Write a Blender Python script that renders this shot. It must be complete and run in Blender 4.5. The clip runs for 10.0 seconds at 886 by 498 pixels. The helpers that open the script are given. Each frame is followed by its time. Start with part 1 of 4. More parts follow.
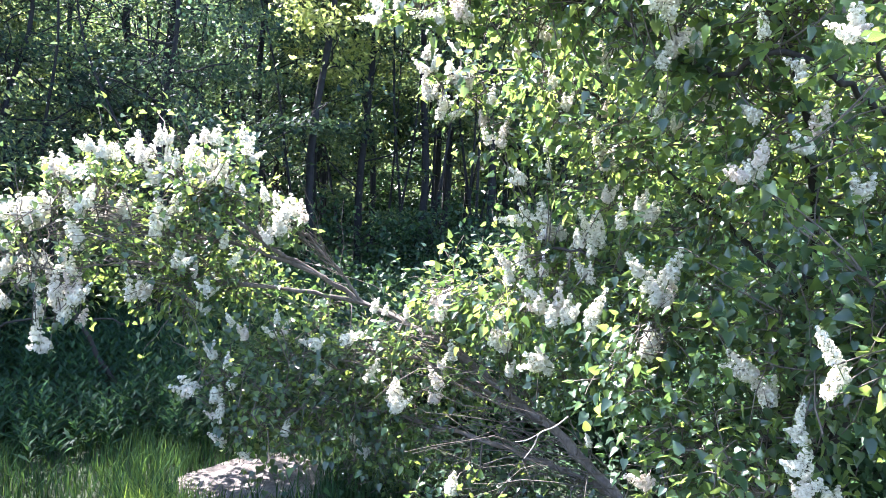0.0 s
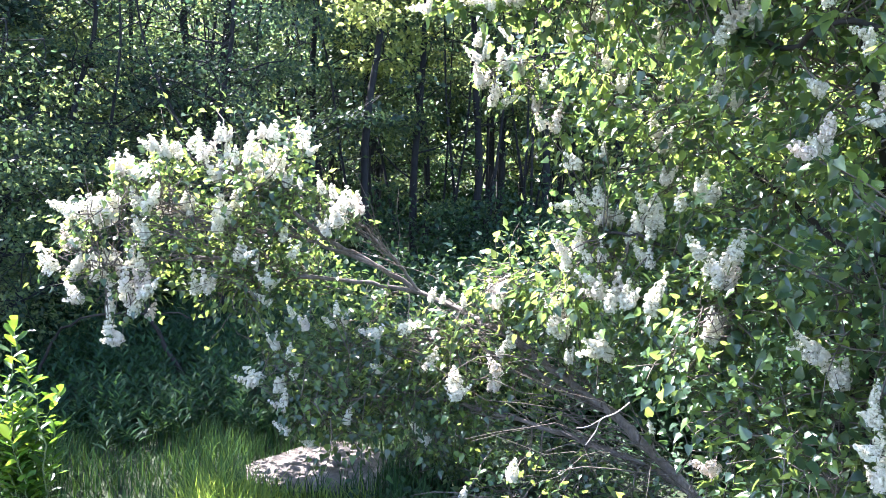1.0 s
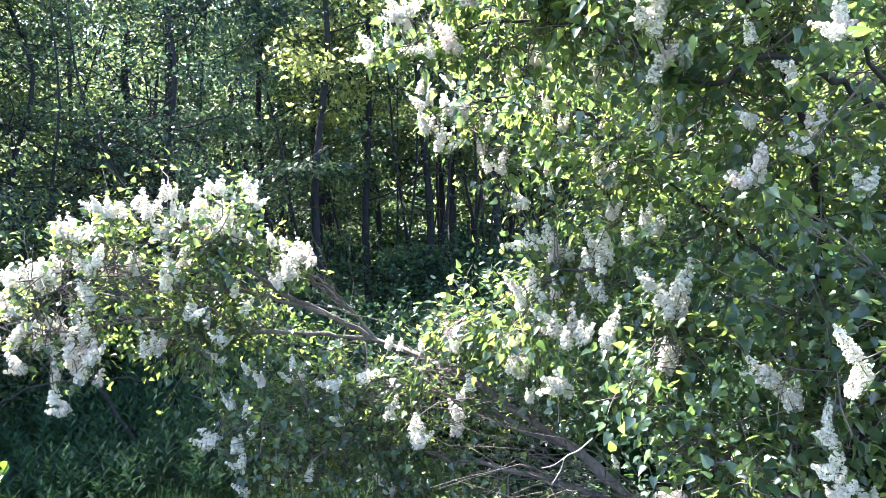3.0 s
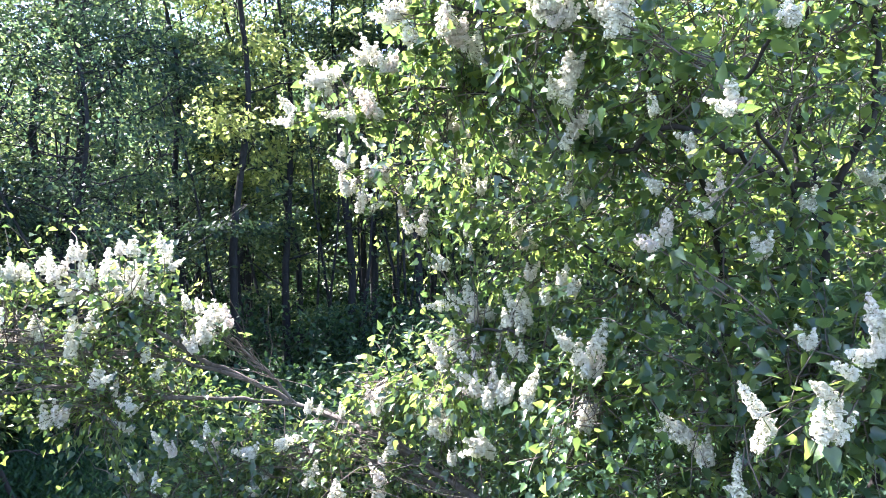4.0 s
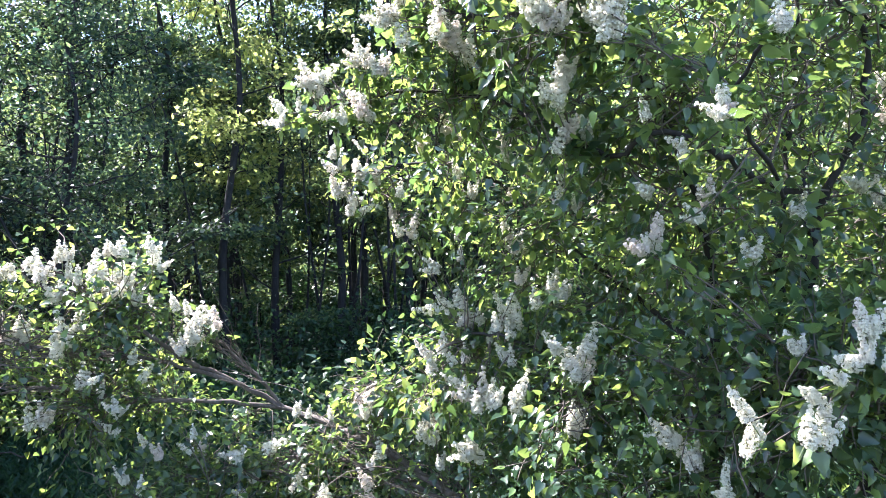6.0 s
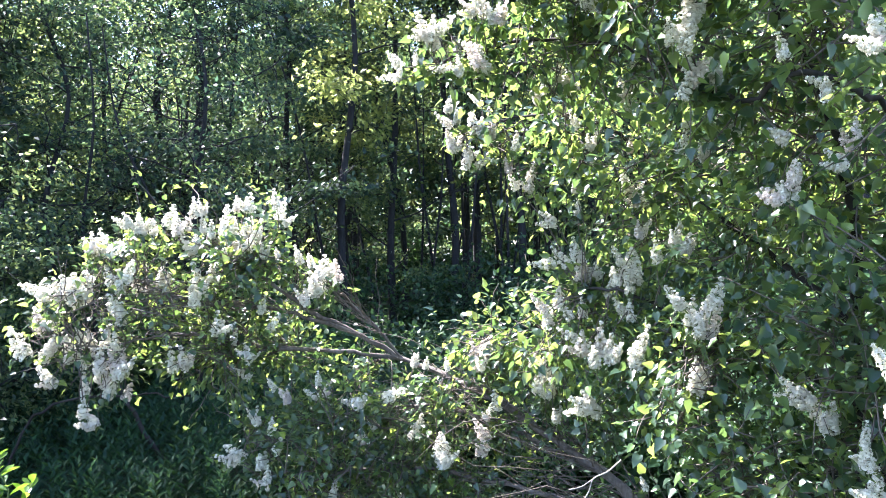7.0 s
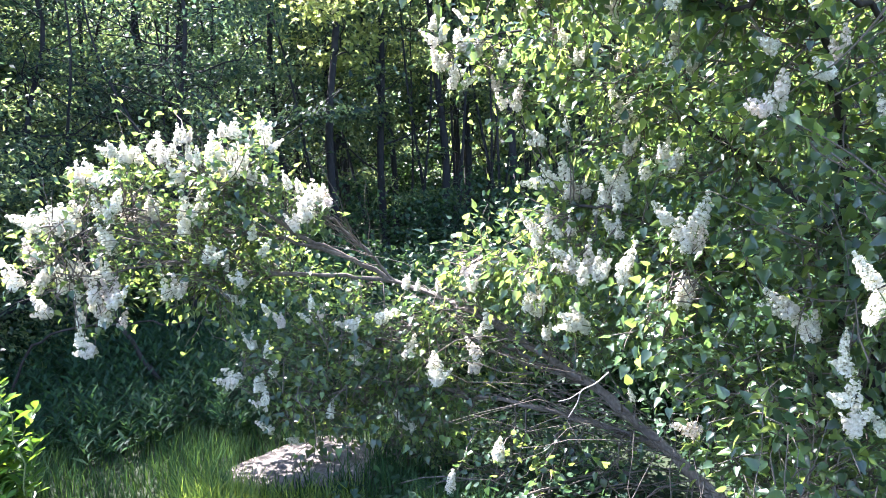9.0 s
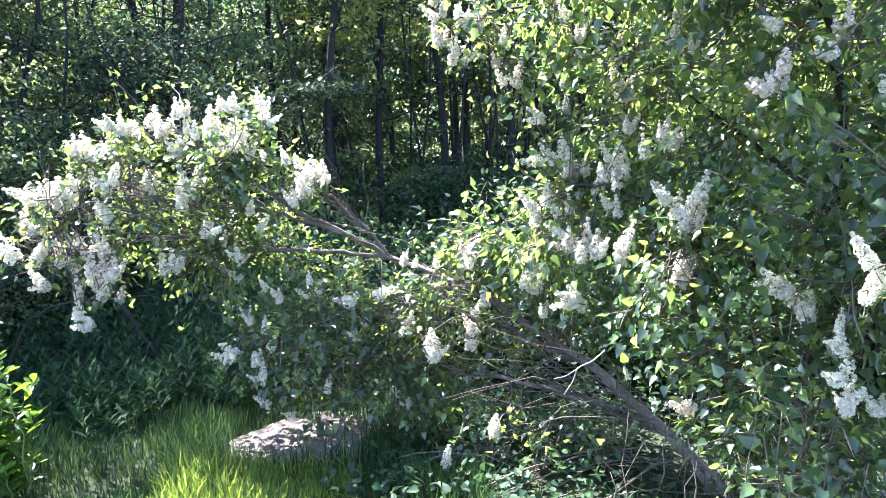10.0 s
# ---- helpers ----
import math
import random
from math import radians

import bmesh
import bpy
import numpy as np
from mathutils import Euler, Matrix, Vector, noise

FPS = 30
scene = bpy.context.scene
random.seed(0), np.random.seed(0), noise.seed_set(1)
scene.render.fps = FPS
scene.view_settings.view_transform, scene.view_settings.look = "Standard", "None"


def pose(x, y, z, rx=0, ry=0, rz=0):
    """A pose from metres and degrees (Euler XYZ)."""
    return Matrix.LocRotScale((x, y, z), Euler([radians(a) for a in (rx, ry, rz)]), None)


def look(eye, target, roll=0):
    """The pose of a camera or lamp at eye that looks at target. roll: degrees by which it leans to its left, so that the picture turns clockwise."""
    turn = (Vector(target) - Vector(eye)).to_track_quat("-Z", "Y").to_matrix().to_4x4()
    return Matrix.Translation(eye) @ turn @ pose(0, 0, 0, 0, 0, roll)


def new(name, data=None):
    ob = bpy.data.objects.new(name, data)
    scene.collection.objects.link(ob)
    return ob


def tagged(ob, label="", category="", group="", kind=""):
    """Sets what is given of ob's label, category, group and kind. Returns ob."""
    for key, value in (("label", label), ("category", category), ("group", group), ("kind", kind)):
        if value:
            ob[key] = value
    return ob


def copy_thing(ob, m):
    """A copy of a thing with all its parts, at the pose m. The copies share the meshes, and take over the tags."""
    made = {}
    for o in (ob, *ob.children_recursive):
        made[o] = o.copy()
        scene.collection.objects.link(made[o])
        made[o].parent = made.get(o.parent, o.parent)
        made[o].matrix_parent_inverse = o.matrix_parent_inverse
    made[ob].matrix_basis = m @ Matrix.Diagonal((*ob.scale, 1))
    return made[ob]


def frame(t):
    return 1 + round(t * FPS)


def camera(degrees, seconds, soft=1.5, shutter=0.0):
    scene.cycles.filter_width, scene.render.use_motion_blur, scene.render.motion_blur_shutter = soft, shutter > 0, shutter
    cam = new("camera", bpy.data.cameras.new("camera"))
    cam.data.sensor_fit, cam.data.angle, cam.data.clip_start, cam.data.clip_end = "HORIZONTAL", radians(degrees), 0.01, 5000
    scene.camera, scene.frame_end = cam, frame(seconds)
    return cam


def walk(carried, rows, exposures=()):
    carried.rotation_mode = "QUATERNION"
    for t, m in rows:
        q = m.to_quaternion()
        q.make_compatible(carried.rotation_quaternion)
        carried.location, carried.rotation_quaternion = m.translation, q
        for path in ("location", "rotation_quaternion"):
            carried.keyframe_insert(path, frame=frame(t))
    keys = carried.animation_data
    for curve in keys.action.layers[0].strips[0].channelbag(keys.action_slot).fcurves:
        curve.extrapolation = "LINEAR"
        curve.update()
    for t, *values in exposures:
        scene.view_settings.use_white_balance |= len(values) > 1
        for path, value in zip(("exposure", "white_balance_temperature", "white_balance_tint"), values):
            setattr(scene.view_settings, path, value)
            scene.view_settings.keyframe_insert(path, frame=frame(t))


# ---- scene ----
cam = camera(62.64, 10.0, soft=0.9)
PATH = [
    (0, (-0.012, 0.002, 1.728), (0.143, 1.991, 1.587), 2.7),
    (0.5, (-0.014, 0.0, 1.719), (0.037, 1.992, 1.552), 2.1),
    (1, (-0.014, -0.002, 1.715), (-0.01, 1.991, 1.544), 1.0),
    (1.5, (-0.016, 0.002, 1.717), (-0.044, 1.996, 1.556), -0.1),
    (2, (-0.014, 0.005, 1.715), (-0.014, 1.999, 1.567), -1.2),
    (3.5, (-0.001, -0.009, 1.724), (0.226, 1.978, 1.748), -2.1),
    (4, (0.001, -0.017, 1.732), (0.346, 1.95, 1.832), -2.4),
    (4.5, (0.007, -0.021, 1.734), (0.473, 1.916, 1.901), -2.9),
    (5, (0.011, -0.025, 1.732), (0.575, 1.882, 1.944), -3.3),
    (5.5, (0.013, -0.024, 1.729), (0.582, 1.883, 1.927), -2.9),
    (6, (0.002, -0.009, 1.723), (0.373, 1.953, 1.837), -1.9),
    (6.2, (-0.002, -0.005, 1.721), (0.26, 1.976, 1.796), -1.6),
    (7.3, (-0.02, 0.006, 1.696), (0.023, 2.005, 1.693), -2.1),
    (7.5, (-0.018, 0.008, 1.695), (0.014, 2.007, 1.678), -2.4),
    (8, (-0.015, 0.002, 1.694), (0.024, 2.001, 1.626), -2.9),
    (8.5, (-0.006, 0.004, 1.685), (0.058, 1.999, 1.554), -3.1),
    (9, (-0.002, -0.001, 1.684), (0.074, 1.988, 1.487), -3.0),
    (9.5, (-0.002, -0.006, 1.683), (0.08, 1.977, 1.442), -2.7),
    (10, (-0.008, -0.004, 1.679), (0.073, 1.978, 1.423), -2.4),
]
walk(cam, [(t, look(eye, target, roll)) for t, eye, target, roll in PATH], [(0, 3.55, 5800, 23), (3.4, 3.5, 5800, 23), (4.8, 3.1, 5800, 23), (5.8, 3.0, 5800, 23), (7.3, 3.38, 5800, 23), (10, 3.52, 5800, 23)])

# ---- world, sun, exposure ----
SUN_ELEVATION, SUN_LEFT = 55.0, 47.0  # degrees above the horizon, degrees to the left of straight ahead
toward_sun = Vector((-math.sin(radians(SUN_LEFT)) * math.cos(radians(SUN_ELEVATION)),
                     math.cos(radians(SUN_LEFT)) * math.cos(radians(SUN_ELEVATION)), math.sin(radians(SUN_ELEVATION))))
world = bpy.data.worlds.new("sky")
scene.world = world
world.use_nodes = True
sky = world.node_tree.nodes.new("ShaderNodeTexSky")
sky.sky_type, sky.sun_disc = "NISHITA", False
sky.sun_elevation, sky.sun_rotation = radians(SUN_ELEVATION), radians(-SUN_LEFT)
world.node_tree.links.new(sky.outputs[0], world.node_tree.nodes["Background"].inputs[0])
world.node_tree.nodes["Background"].inputs[1].default_value = 0.1
sun = new("sun", bpy.data.lights.new("sun", "SUN"))
sun.data.energy, sun.data.angle, sun.data.color = 5.0, radians(0.55), (1.0, 0.95, 0.86)
sun.matrix_world = look(toward_sun * 50, (0, 0, 0))

rng = np.random.default_rng(11)


# ---- materials ----
def material(name):
    m = bpy.data.materials.new(name)
    m.use_nodes = True
    nodes = m.node_tree.nodes
    nodes.clear()
    return m, nodes, m.node_tree.links, nodes.new("ShaderNodeOutputMaterial")


def ramp(nodes, stops):
    r = nodes.new("ShaderNodeValToRGB")
    while len(r.color_ramp.elements) < len(stops):
        r.color_ramp.elements.new(0.5)
    for e, (p, c) in zip(r.color_ramp.elements, stops):
        e.position, e.color = p, (*c, 1)
    return r


def leaf_material(name, dark, light, shine, through_dark, through_light, part_through=0.42, per_object=False, veins=False, gloss=0.5, by_plant=False):
    """A thin leaf: glossy on top, with light that comes through it."""
    m, nodes, links, out = material(name)
    rand = nodes.new("ShaderNodeObjectInfo" if per_object else "ShaderNodeNewGeometry")
    pick = rand.outputs["Random" if per_object else "Random Per Island"]
    face, back = ramp(nodes, [(0, dark), (0.75, light), (1, through_dark)]), ramp(nodes, [(0.2, through_dark), (1, through_light)])
    links.new(pick, face.inputs[0])
    links.new(pick, back.inputs[0])
    coat = nodes.new("ShaderNodeBsdfPrincipled")
    coat.inputs["Roughness"].default_value = shine
    coat.inputs["Specular IOR Level"].default_value = gloss
    grain = nodes.new("ShaderNodeTexNoise")
    grain.inputs["Scale"].default_value = 60 if veins else 25
    mix = nodes.new("ShaderNodeMix")
    mix.data_type, mix.blend_type = "RGBA", "MULTIPLY"
    mix.inputs[0].default_value = 0.35
    tones = [face.outputs[0], back.outputs[0]]
    if by_plant:
        # each plant has its own tone, from blue-green to yellow-green
        plant_info, tone = nodes.new("ShaderNodeObjectInfo"), ramp(nodes, [(0, (0.5, 0.62, 0.72)), (0.5, (0.85, 0.9, 0.85)), (1, (1.08, 1.03, 0.82))])
        links.new(plant_info.outputs["Random"], tone.inputs[0])
        for i in (0, 1):
            tint = nodes.new("ShaderNodeMix")
            tint.data_type, tint.blend_type = "RGBA", "MULTIPLY"
            tint.inputs[0].default_value = 1.0
            links.new(tones[i], tint.inputs[6])
            links.new(tone.outputs[0], tint.inputs[7])
            tones[i] = tint.outputs[2]
    links.new(tones[0], mix.inputs[6])
    links.new(grain.outputs[0], mix.inputs[7])
    links.new(mix.outputs[2], coat.inputs["Base Color"])
    bump = nodes.new("ShaderNodeBump")
    bump.inputs["Strength"].default_value, bump.inputs["Distance"].default_value = 0.4, 0.004
    links.new(grain.outputs[0], bump.inputs["Height"])
    links.new(bump.outputs[0], coat.inputs["Normal"])
    thin = nodes.new("ShaderNodeBsdfTranslucent")
    links.new(tones[1], thin.inputs[0])
    both = nodes.new("ShaderNodeMixShader")
    both.inputs[0].default_value = part_through
    links.new(coat.outputs[0], both.inputs[1])
    links.new(thin.outputs[0], both.inputs[2])
    links.new(both.outputs[0], out.inputs[0])
    return m


def rough_material(name, stops, scale, bump_height, roughness=0.9, stretch=(1, 1, 1), fine=8.0):
    """A rough solid: colour by large and fine noise, with relief."""
    m, nodes, links, out = material(name)
    coords, place = nodes.new("ShaderNodeTexCoord"), nodes.new("ShaderNodeMapping")
    place.inputs["Scale"].default_value = stretch
    links.new(coords.outputs["Object"], place.inputs[0])
    big, small = nodes.new("ShaderNodeTexNoise"), nodes.new("ShaderNodeTexNoise")
    for n, s in ((big, scale), (small, scale * fine)):
        n.inputs["Scale"].default_value, n.inputs["Detail"].default_value = s, 6
        links.new(place.outputs[0], n.inputs["Vector"])
    both = nodes.new("ShaderNodeMix")
    both.inputs[0].default_value = 0.5
    links.new(big.outputs[0], both.inputs[2])
    links.new(small.outputs[0], both.inputs[3])
    colour = ramp(nodes, stops)
    links.new(both.outputs[0], colour.inputs[0])
    solid, bump = nodes.new("ShaderNodeBsdfPrincipled"), nodes.new("ShaderNodeBump")
    solid.inputs["Roughness"].default_value = roughness
    solid.inputs["Specular IOR Level"].default_value = 0.3
    bump.inputs["Strength"].default_value, bump.inputs["Distance"].default_value = 0.8, bump_height
    links.new(colour.outputs[0], solid.inputs["Base Color"])
    links.new(both.outputs[0], bump.inputs["Height"])
    links.new(bump.outputs[0], solid.inputs["Normal"])
    links.new(solid.outputs[0], out.inputs[0])
    return m


LILAC_LEAF = leaf_material("lilac_leaf", (0.018, 0.045, 0.026), (0.044, 0.084, 0.044), 0.28, (0.12, 0.215, 0.05), (0.44, 0.54, 0.1), 0.4, gloss=0.6, veins=True)
LILAC_LEAF_SINGLE = leaf_material("lilac_leaf_single", (0.018, 0.045, 0.026), (0.044, 0.084, 0.044), 0.28, (0.12, 0.215, 0.05), (0.44, 0.54, 0.1), 0.4, gloss=0.6, per_object=True, veins=True)
TREE_LEAF = leaf_material("tree_leaf", (0.02, 0.044, 0.034), (0.046, 0.08, 0.054), 0.45, (0.09, 0.165, 0.075), (0.41, 0.49, 0.16), 0.44, gloss=0.25, by_plant=True)
# darkened copy of TREE_LEAF: the shade on these crowns is put into the colour
SHADED_LEAF = leaf_material("shaded_tree_leaf", (0.018, 0.036, 0.03), (0.036, 0.06, 0.045), 0.45, (0.04, 0.08, 0.04), (0.1, 0.16, 0.05), 0.22, gloss=0.12)
# bright copy of TREE_LEAF: sunlight on the crowns is put into the colour
SUNLIT_LEAF = leaf_material("sunlit_tree_leaf", (0.08, 0.12, 0.035), (0.16, 0.2, 0.06), 0.45, (0.32, 0.4, 0.1), (0.66, 0.69, 0.22), 0.58, gloss=0.3)
SHRUB_LEAF = leaf_material("shrub_leaf", (0.018, 0.042, 0.026), (0.035, 0.07, 0.035), 0.5, (0.05, 0.11, 0.035), (0.12, 0.22, 0.05), 0.25, gloss=0.15)
SAPLING_LEAF = leaf_material("sapling_leaf", (0.03, 0.085, 0.014), (0.055, 0.13, 0.022), 0.4, (0.14, 0.28, 0.02), (0.33, 0.46, 0.04), 0.42, gloss=0.3)
GRASS_BLADE = leaf_material("grass_blade", (0.014, 0.042, 0.017), (0.03, 0.07, 0.022), 0.5, (0.035, 0.08, 0.022), (0.12, 0.21, 0.038), 0.25, gloss=0.1)
# brighter copy of GRASS_BLADE: the sun on the tuft is put into its colour
SUNLIT_GRASS = leaf_material("sunlit_grass", (0.07, 0.13, 0.025), (0.12, 0.19, 0.035), 0.4, (0.2, 0.32, 0.04), (0.5, 0.58, 0.08), 0.45, gloss=0.3)
WEED_LEAF = leaf_material("weed_leaf", (0.013, 0.036, 0.022), (0.028, 0.065, 0.032), 0.5, (0.04, 0.1, 0.03), (0.09, 0.18, 0.04), 0.25, gloss=0.08)
BARK = rough_material("lilac_bark", [(0.3, (0.05, 0.04, 0.032)), (0.55, (0.115, 0.096, 0.078)), (0.75, (0.22, 0.192, 0.16))], 9, 0.006, stretch=(1, 1, 0.35))
# darkened bark: the shade on the tall lilac's backlit stems is put into the colour
SHADED_BARK = rough_material("shaded_bark", [(0.3, (0.012, 0.011, 0.01)), (0.6, (0.03, 0.026, 0.022)), (0.8, (0.07, 0.06, 0.052))], 5, 0.012, stretch=(1, 1, 0.25))
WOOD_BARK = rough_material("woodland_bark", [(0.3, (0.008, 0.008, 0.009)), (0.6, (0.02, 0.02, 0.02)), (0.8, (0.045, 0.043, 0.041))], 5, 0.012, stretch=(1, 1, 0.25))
TWIG_BARK = rough_material("twig_bark", [(0.3, (0.045, 0.036, 0.028)), (0.7, (0.14, 0.118, 0.094))], 14, 0.002)
PALE_WOOD = rough_material("pale_dead_wood", [(0.3, (0.16, 0.14, 0.115)), (0.7, (0.34, 0.31, 0.27))], 20, 0.002)
STONE = rough_material("stone", [(0.3, (0.04, 0.034, 0.028)), (0.48, (0.11, 0.092, 0.078)), (0.7, (0.21, 0.178, 0.155))], 4, 0.025)
SOIL = rough_material("soil_and_moss", [(0.3, (0.008, 0.012, 0.006)), (0.5, (0.017, 0.028, 0.01)), (0.7, (0.038, 0.044, 0.021))], 1.6, 0.05, fine=14)
GREEN_STALK = rough_material("green_stalk", [(0.3, (0.08, 0.11, 0.04)), (0.7, (0.18, 0.2, 0.08))], 30, 0.001)


def petal_material():
    m, nodes, links, out = material("lilac_petal")
    info, tone = nodes.new("ShaderNodeObjectInfo"), ramp(nodes, [(0, (0.75, 0.73, 0.62)), (0.6, (0.74, 0.715, 0.61)), (0.85, (0.73, 0.68, 0.59)), (1, (0.7, 0.615, 0.54))])
    links.new(info.outputs["Random"], tone.inputs[0])
    geo, vary = nodes.new("ShaderNodeNewGeometry"), ramp(nodes, [(0, (0.9, 0.87, 0.78)), (0.2, (1, 1, 1)), (1, (1, 1, 1))])
    links.new(geo.outputs["Random Per Island"], vary.inputs[0])
    mix = nodes.new("ShaderNodeMix")
    mix.data_type, mix.blend_type = "RGBA", "MULTIPLY"
    mix.inputs[0].default_value = 1.0
    links.new(tone.outputs[0], mix.inputs[6])
    links.new(vary.outputs[0], mix.inputs[7])
    solid, thin, both = nodes.new("ShaderNodeBsdfPrincipled"), nodes.new("ShaderNodeBsdfTranslucent"), nodes.new("ShaderNodeMixShader")
    solid.inputs["Roughness"].default_value = 0.65
    solid.inputs["Specular IOR Level"].default_value = 0.2
    links.new(mix.outputs[2], solid.inputs["Base Color"])
    links.new(mix.outputs[2], thin.inputs[0])
    both.inputs[0].default_value = 0.55
    links.new(solid.outputs[0], both.inputs[1])
    links.new(thin.outputs[0], both.inputs[2])
    links.new(both.outputs[0], out.inputs[0])
    return m


PETAL = petal_material()
BUD = leaf_material("flower_buds", (0.5, 0.5, 0.36), (0.64, 0.62, 0.48), 0.7, (0.66, 0.64, 0.5), (0.72, 0.7, 0.58), 0.55)


# ---- mesh builders ----
def mesh_from(name, verts, faces, mats, face_mats=None, smooth=True):
    me = bpy.data.meshes.new(name)
    me.from_pydata([tuple(v) for v in np.asarray(verts).tolist()], [], faces if isinstance(faces, list) else faces.tolist())
    for m in mats:
        me.materials.append(m)
    if face_mats is not None:
        me.polygons.foreach_set("material_index", np.asarray(face_mats, dtype=np.int32))
    if smooth:
        me.polygons.foreach_set("use_smooth", np.ones(len(me.polygons), dtype=bool))
    me.update()
    return me


def thing(name, place, label, category, group="", kind=""):
    ob = new(name)
    ob.location = place
    ob.empty_display_size = 0.2
    return tagged(ob, label, category, group, kind)


def part(name, me, parent, label="", m=None, kind=""):
    """One mesh under a thing; m, if given, is its pose in the thing's own space."""
    ob = new(name, me)
    ob.parent = parent
    if m is not None:
        ob.matrix_basis = m
    return tagged(ob, label, kind=kind)


def unit(a):
    return a / np.maximum(np.linalg.norm(a, axis=-1, keepdims=True), 1e-9)


LILAC_SHAPE = (np.array([(0, 0, 0), (0, 0.45, -0.05), (0, 1.08, -0.26), (-0.24, -0.08, 0.09), (-0.43, 0.22, 0.12), (-0.27, 0.62, 0.01), (0.24, -0.08, 0.09), (0.43, 0.22, 0.12), (0.27, 0.62, 0.01)]),
               [(0, 1, 4, 3), (1, 2, 5, 4), (0, 6, 7, 1), (1, 7, 8, 2)])
SIMPLE_SHAPE = (np.array([(0, 0, 0), (-0.3, 0.42, 0.06), (0, 1, -0.08), (0.3, 0.42, 0.06)]), [(0, 3, 2, 1)])
NARROW_SHAPE = (np.array([(0, 0, 0), (-0.1, 0.4, 0.04), (0, 0.5, 0), (0.1, 0.4, 0.04), (0, 1, -0.15)]), [(0, 2, 4, 1), (0, 3, 4, 2)])
OVAL_SHAPE = (np.array([(0, 0, 0), (-0.18, 0.45, 0.05), (-0.2, 0.78, 0.02), (0, 1, -0.06), (0.2, 0.78, 0.02), (0.18, 0.45, 0.05), (0, 0.5, -0.03)]), [(0, 6, 2, 1), (6, 3, 2), (0, 5, 4, 6), (6, 4, 3)])


def leaf_cloud(name, mat, shape, places, along, facing, sizes):
    """Many leaves in one mesh. along: from stalk to tip; facing: the upper side."""
    verts, faces = shape
    y = unit(along)
    x = unit(np.cross(y, facing))
    z = np.cross(x, y)
    sizes = np.asarray(sizes)[:, None, None]
    out = (places[:, None] + sizes * (verts[None, :, 0:1] * x[:, None] + verts[None, :, 1:2] * y[:, None] + verts[None, :, 2:3] * z[:, None])).reshape(-1, 3)
    step = len(verts) * np.arange(len(places))
    if len({len(f) for f in faces}) == 1:
        every = (np.array(faces)[None] + step[:, None, None]).reshape(-1, len(faces[0]))
    else:
        every = [[i + s for i in f] for s in step.tolist() for f in faces]
    return mesh_from(name, out, every, [mat])


def tubes(paths, sides=5):
    """Tapered round stems. paths: pairs of points (n, 3) and radii (n)."""
    verts, faces, base = [], [], 0
    ring = np.linspace(0, 2 * math.pi, sides, endpoint=False)
    for pts, radii in paths:
        pts, radii = np.asarray(pts, float), np.asarray(radii, float)
        t = unit(np.gradient(pts, axis=0))
        ref = np.array((0.31, 0.17, 0.93)) if abs(t[0, 2]) < 0.9 else np.array((1.0, 0.2, 0.1))
        a = unit(np.cross(t, ref))
        b = np.cross(t, a)
        verts.append((pts[:, None] + radii[:, None, None] * (np.cos(ring)[None, :, None] * a[:, None] + np.sin(ring)[None, :, None] * b[:, None])).reshape(-1, 3))
        for i in range(len(pts) - 1):
            for k in range(sides):
                n = (k + 1) % sides
                faces.append((base + i * sides + k, base + i * sides + n, base + (i + 1) * sides + n, base + (i + 1) * sides + k))
        faces.append(tuple(base + (len(pts) - 1) * sides + k for k in range(sides)))
        base += len(pts) * sides
    return np.concatenate(verts), faces


def smooth_line(points, steps=6, wobble=0.0):
    """A Catmull-Rom line through the points."""
    p = np.asarray(points, float)
    p = np.vstack([2 * p[0] - p[1], p, 2 * p[-1] - p[-2]])
    out = []
    for i in range(1, len(p) - 2):
        for u in np.linspace(0, 1, steps, endpoint=False):
            out.append(0.5 * (2 * p[i] + (p[i + 1] - p[i - 1]) * u + (2 * p[i - 1] - 5 * p[i] + 4 * p[i + 1] - p[i + 2]) * u**2 + (3 * p[i] - p[i - 1] - 3 * p[i + 1] + p[i + 2]) * u**3))
    out.append(p[-2])
    out = np.array(out)
    return out + wobble * rng.normal(size=out.shape) * np.minimum(1, np.arange(len(out)) / 3)[:, None]


def twig(a, b, r0, r1, bend=0.12, n=5):
    """A crooked twig from a to b."""
    a, b = np.asarray(a, float), np.asarray(b, float)
    u = np.linspace(0, 1, n)[:, None]
    d = np.linalg.norm(b - a)
    side = rng.normal(size=3) * bend * d
    pts = a + (b - a) * u + side * (u * (1 - u) * 2) + rng.normal(size=(n, 3)) * 0.02 * d * np.sin(u * math.pi)
    return pts, np.linspace(r0, r1, n)


# ---- ground ----
def height(x, y):
    """The ground: nearly level, a little uneven, rising towards the wood."""
    return 0.03 * np.sin(1.7 * x + 0.4) * np.cos(1.3 * y) + 0.02 * np.sin(3.9 * x - 2.2 * y) + 0.025 * np.clip(y - 7, 0, 40)


def build_ground():
    u = np.linspace(-1, 1, 150)
    axis = np.sign(u) * (np.abs(u) * 9 + 900 * np.abs(u) ** 9)
    gx, gy = np.meshgrid(axis, axis + 4)
    verts = np.stack([gx, gy, height(gx, gy)], -1).reshape(-1, 3)
    n = len(axis)
    i = (np.arange(n - 1)[:, None] * n + np.arange(n - 1)[None]).ravel()
    ob = new("ground", mesh_from("ground", verts, np.stack([i, i + 1, i + n + 1, i + n], -1), [SOIL]))
    tagged(ob, "shaded woodland ground with moss and leaf litter", "ground", kind="structure")


build_ground()


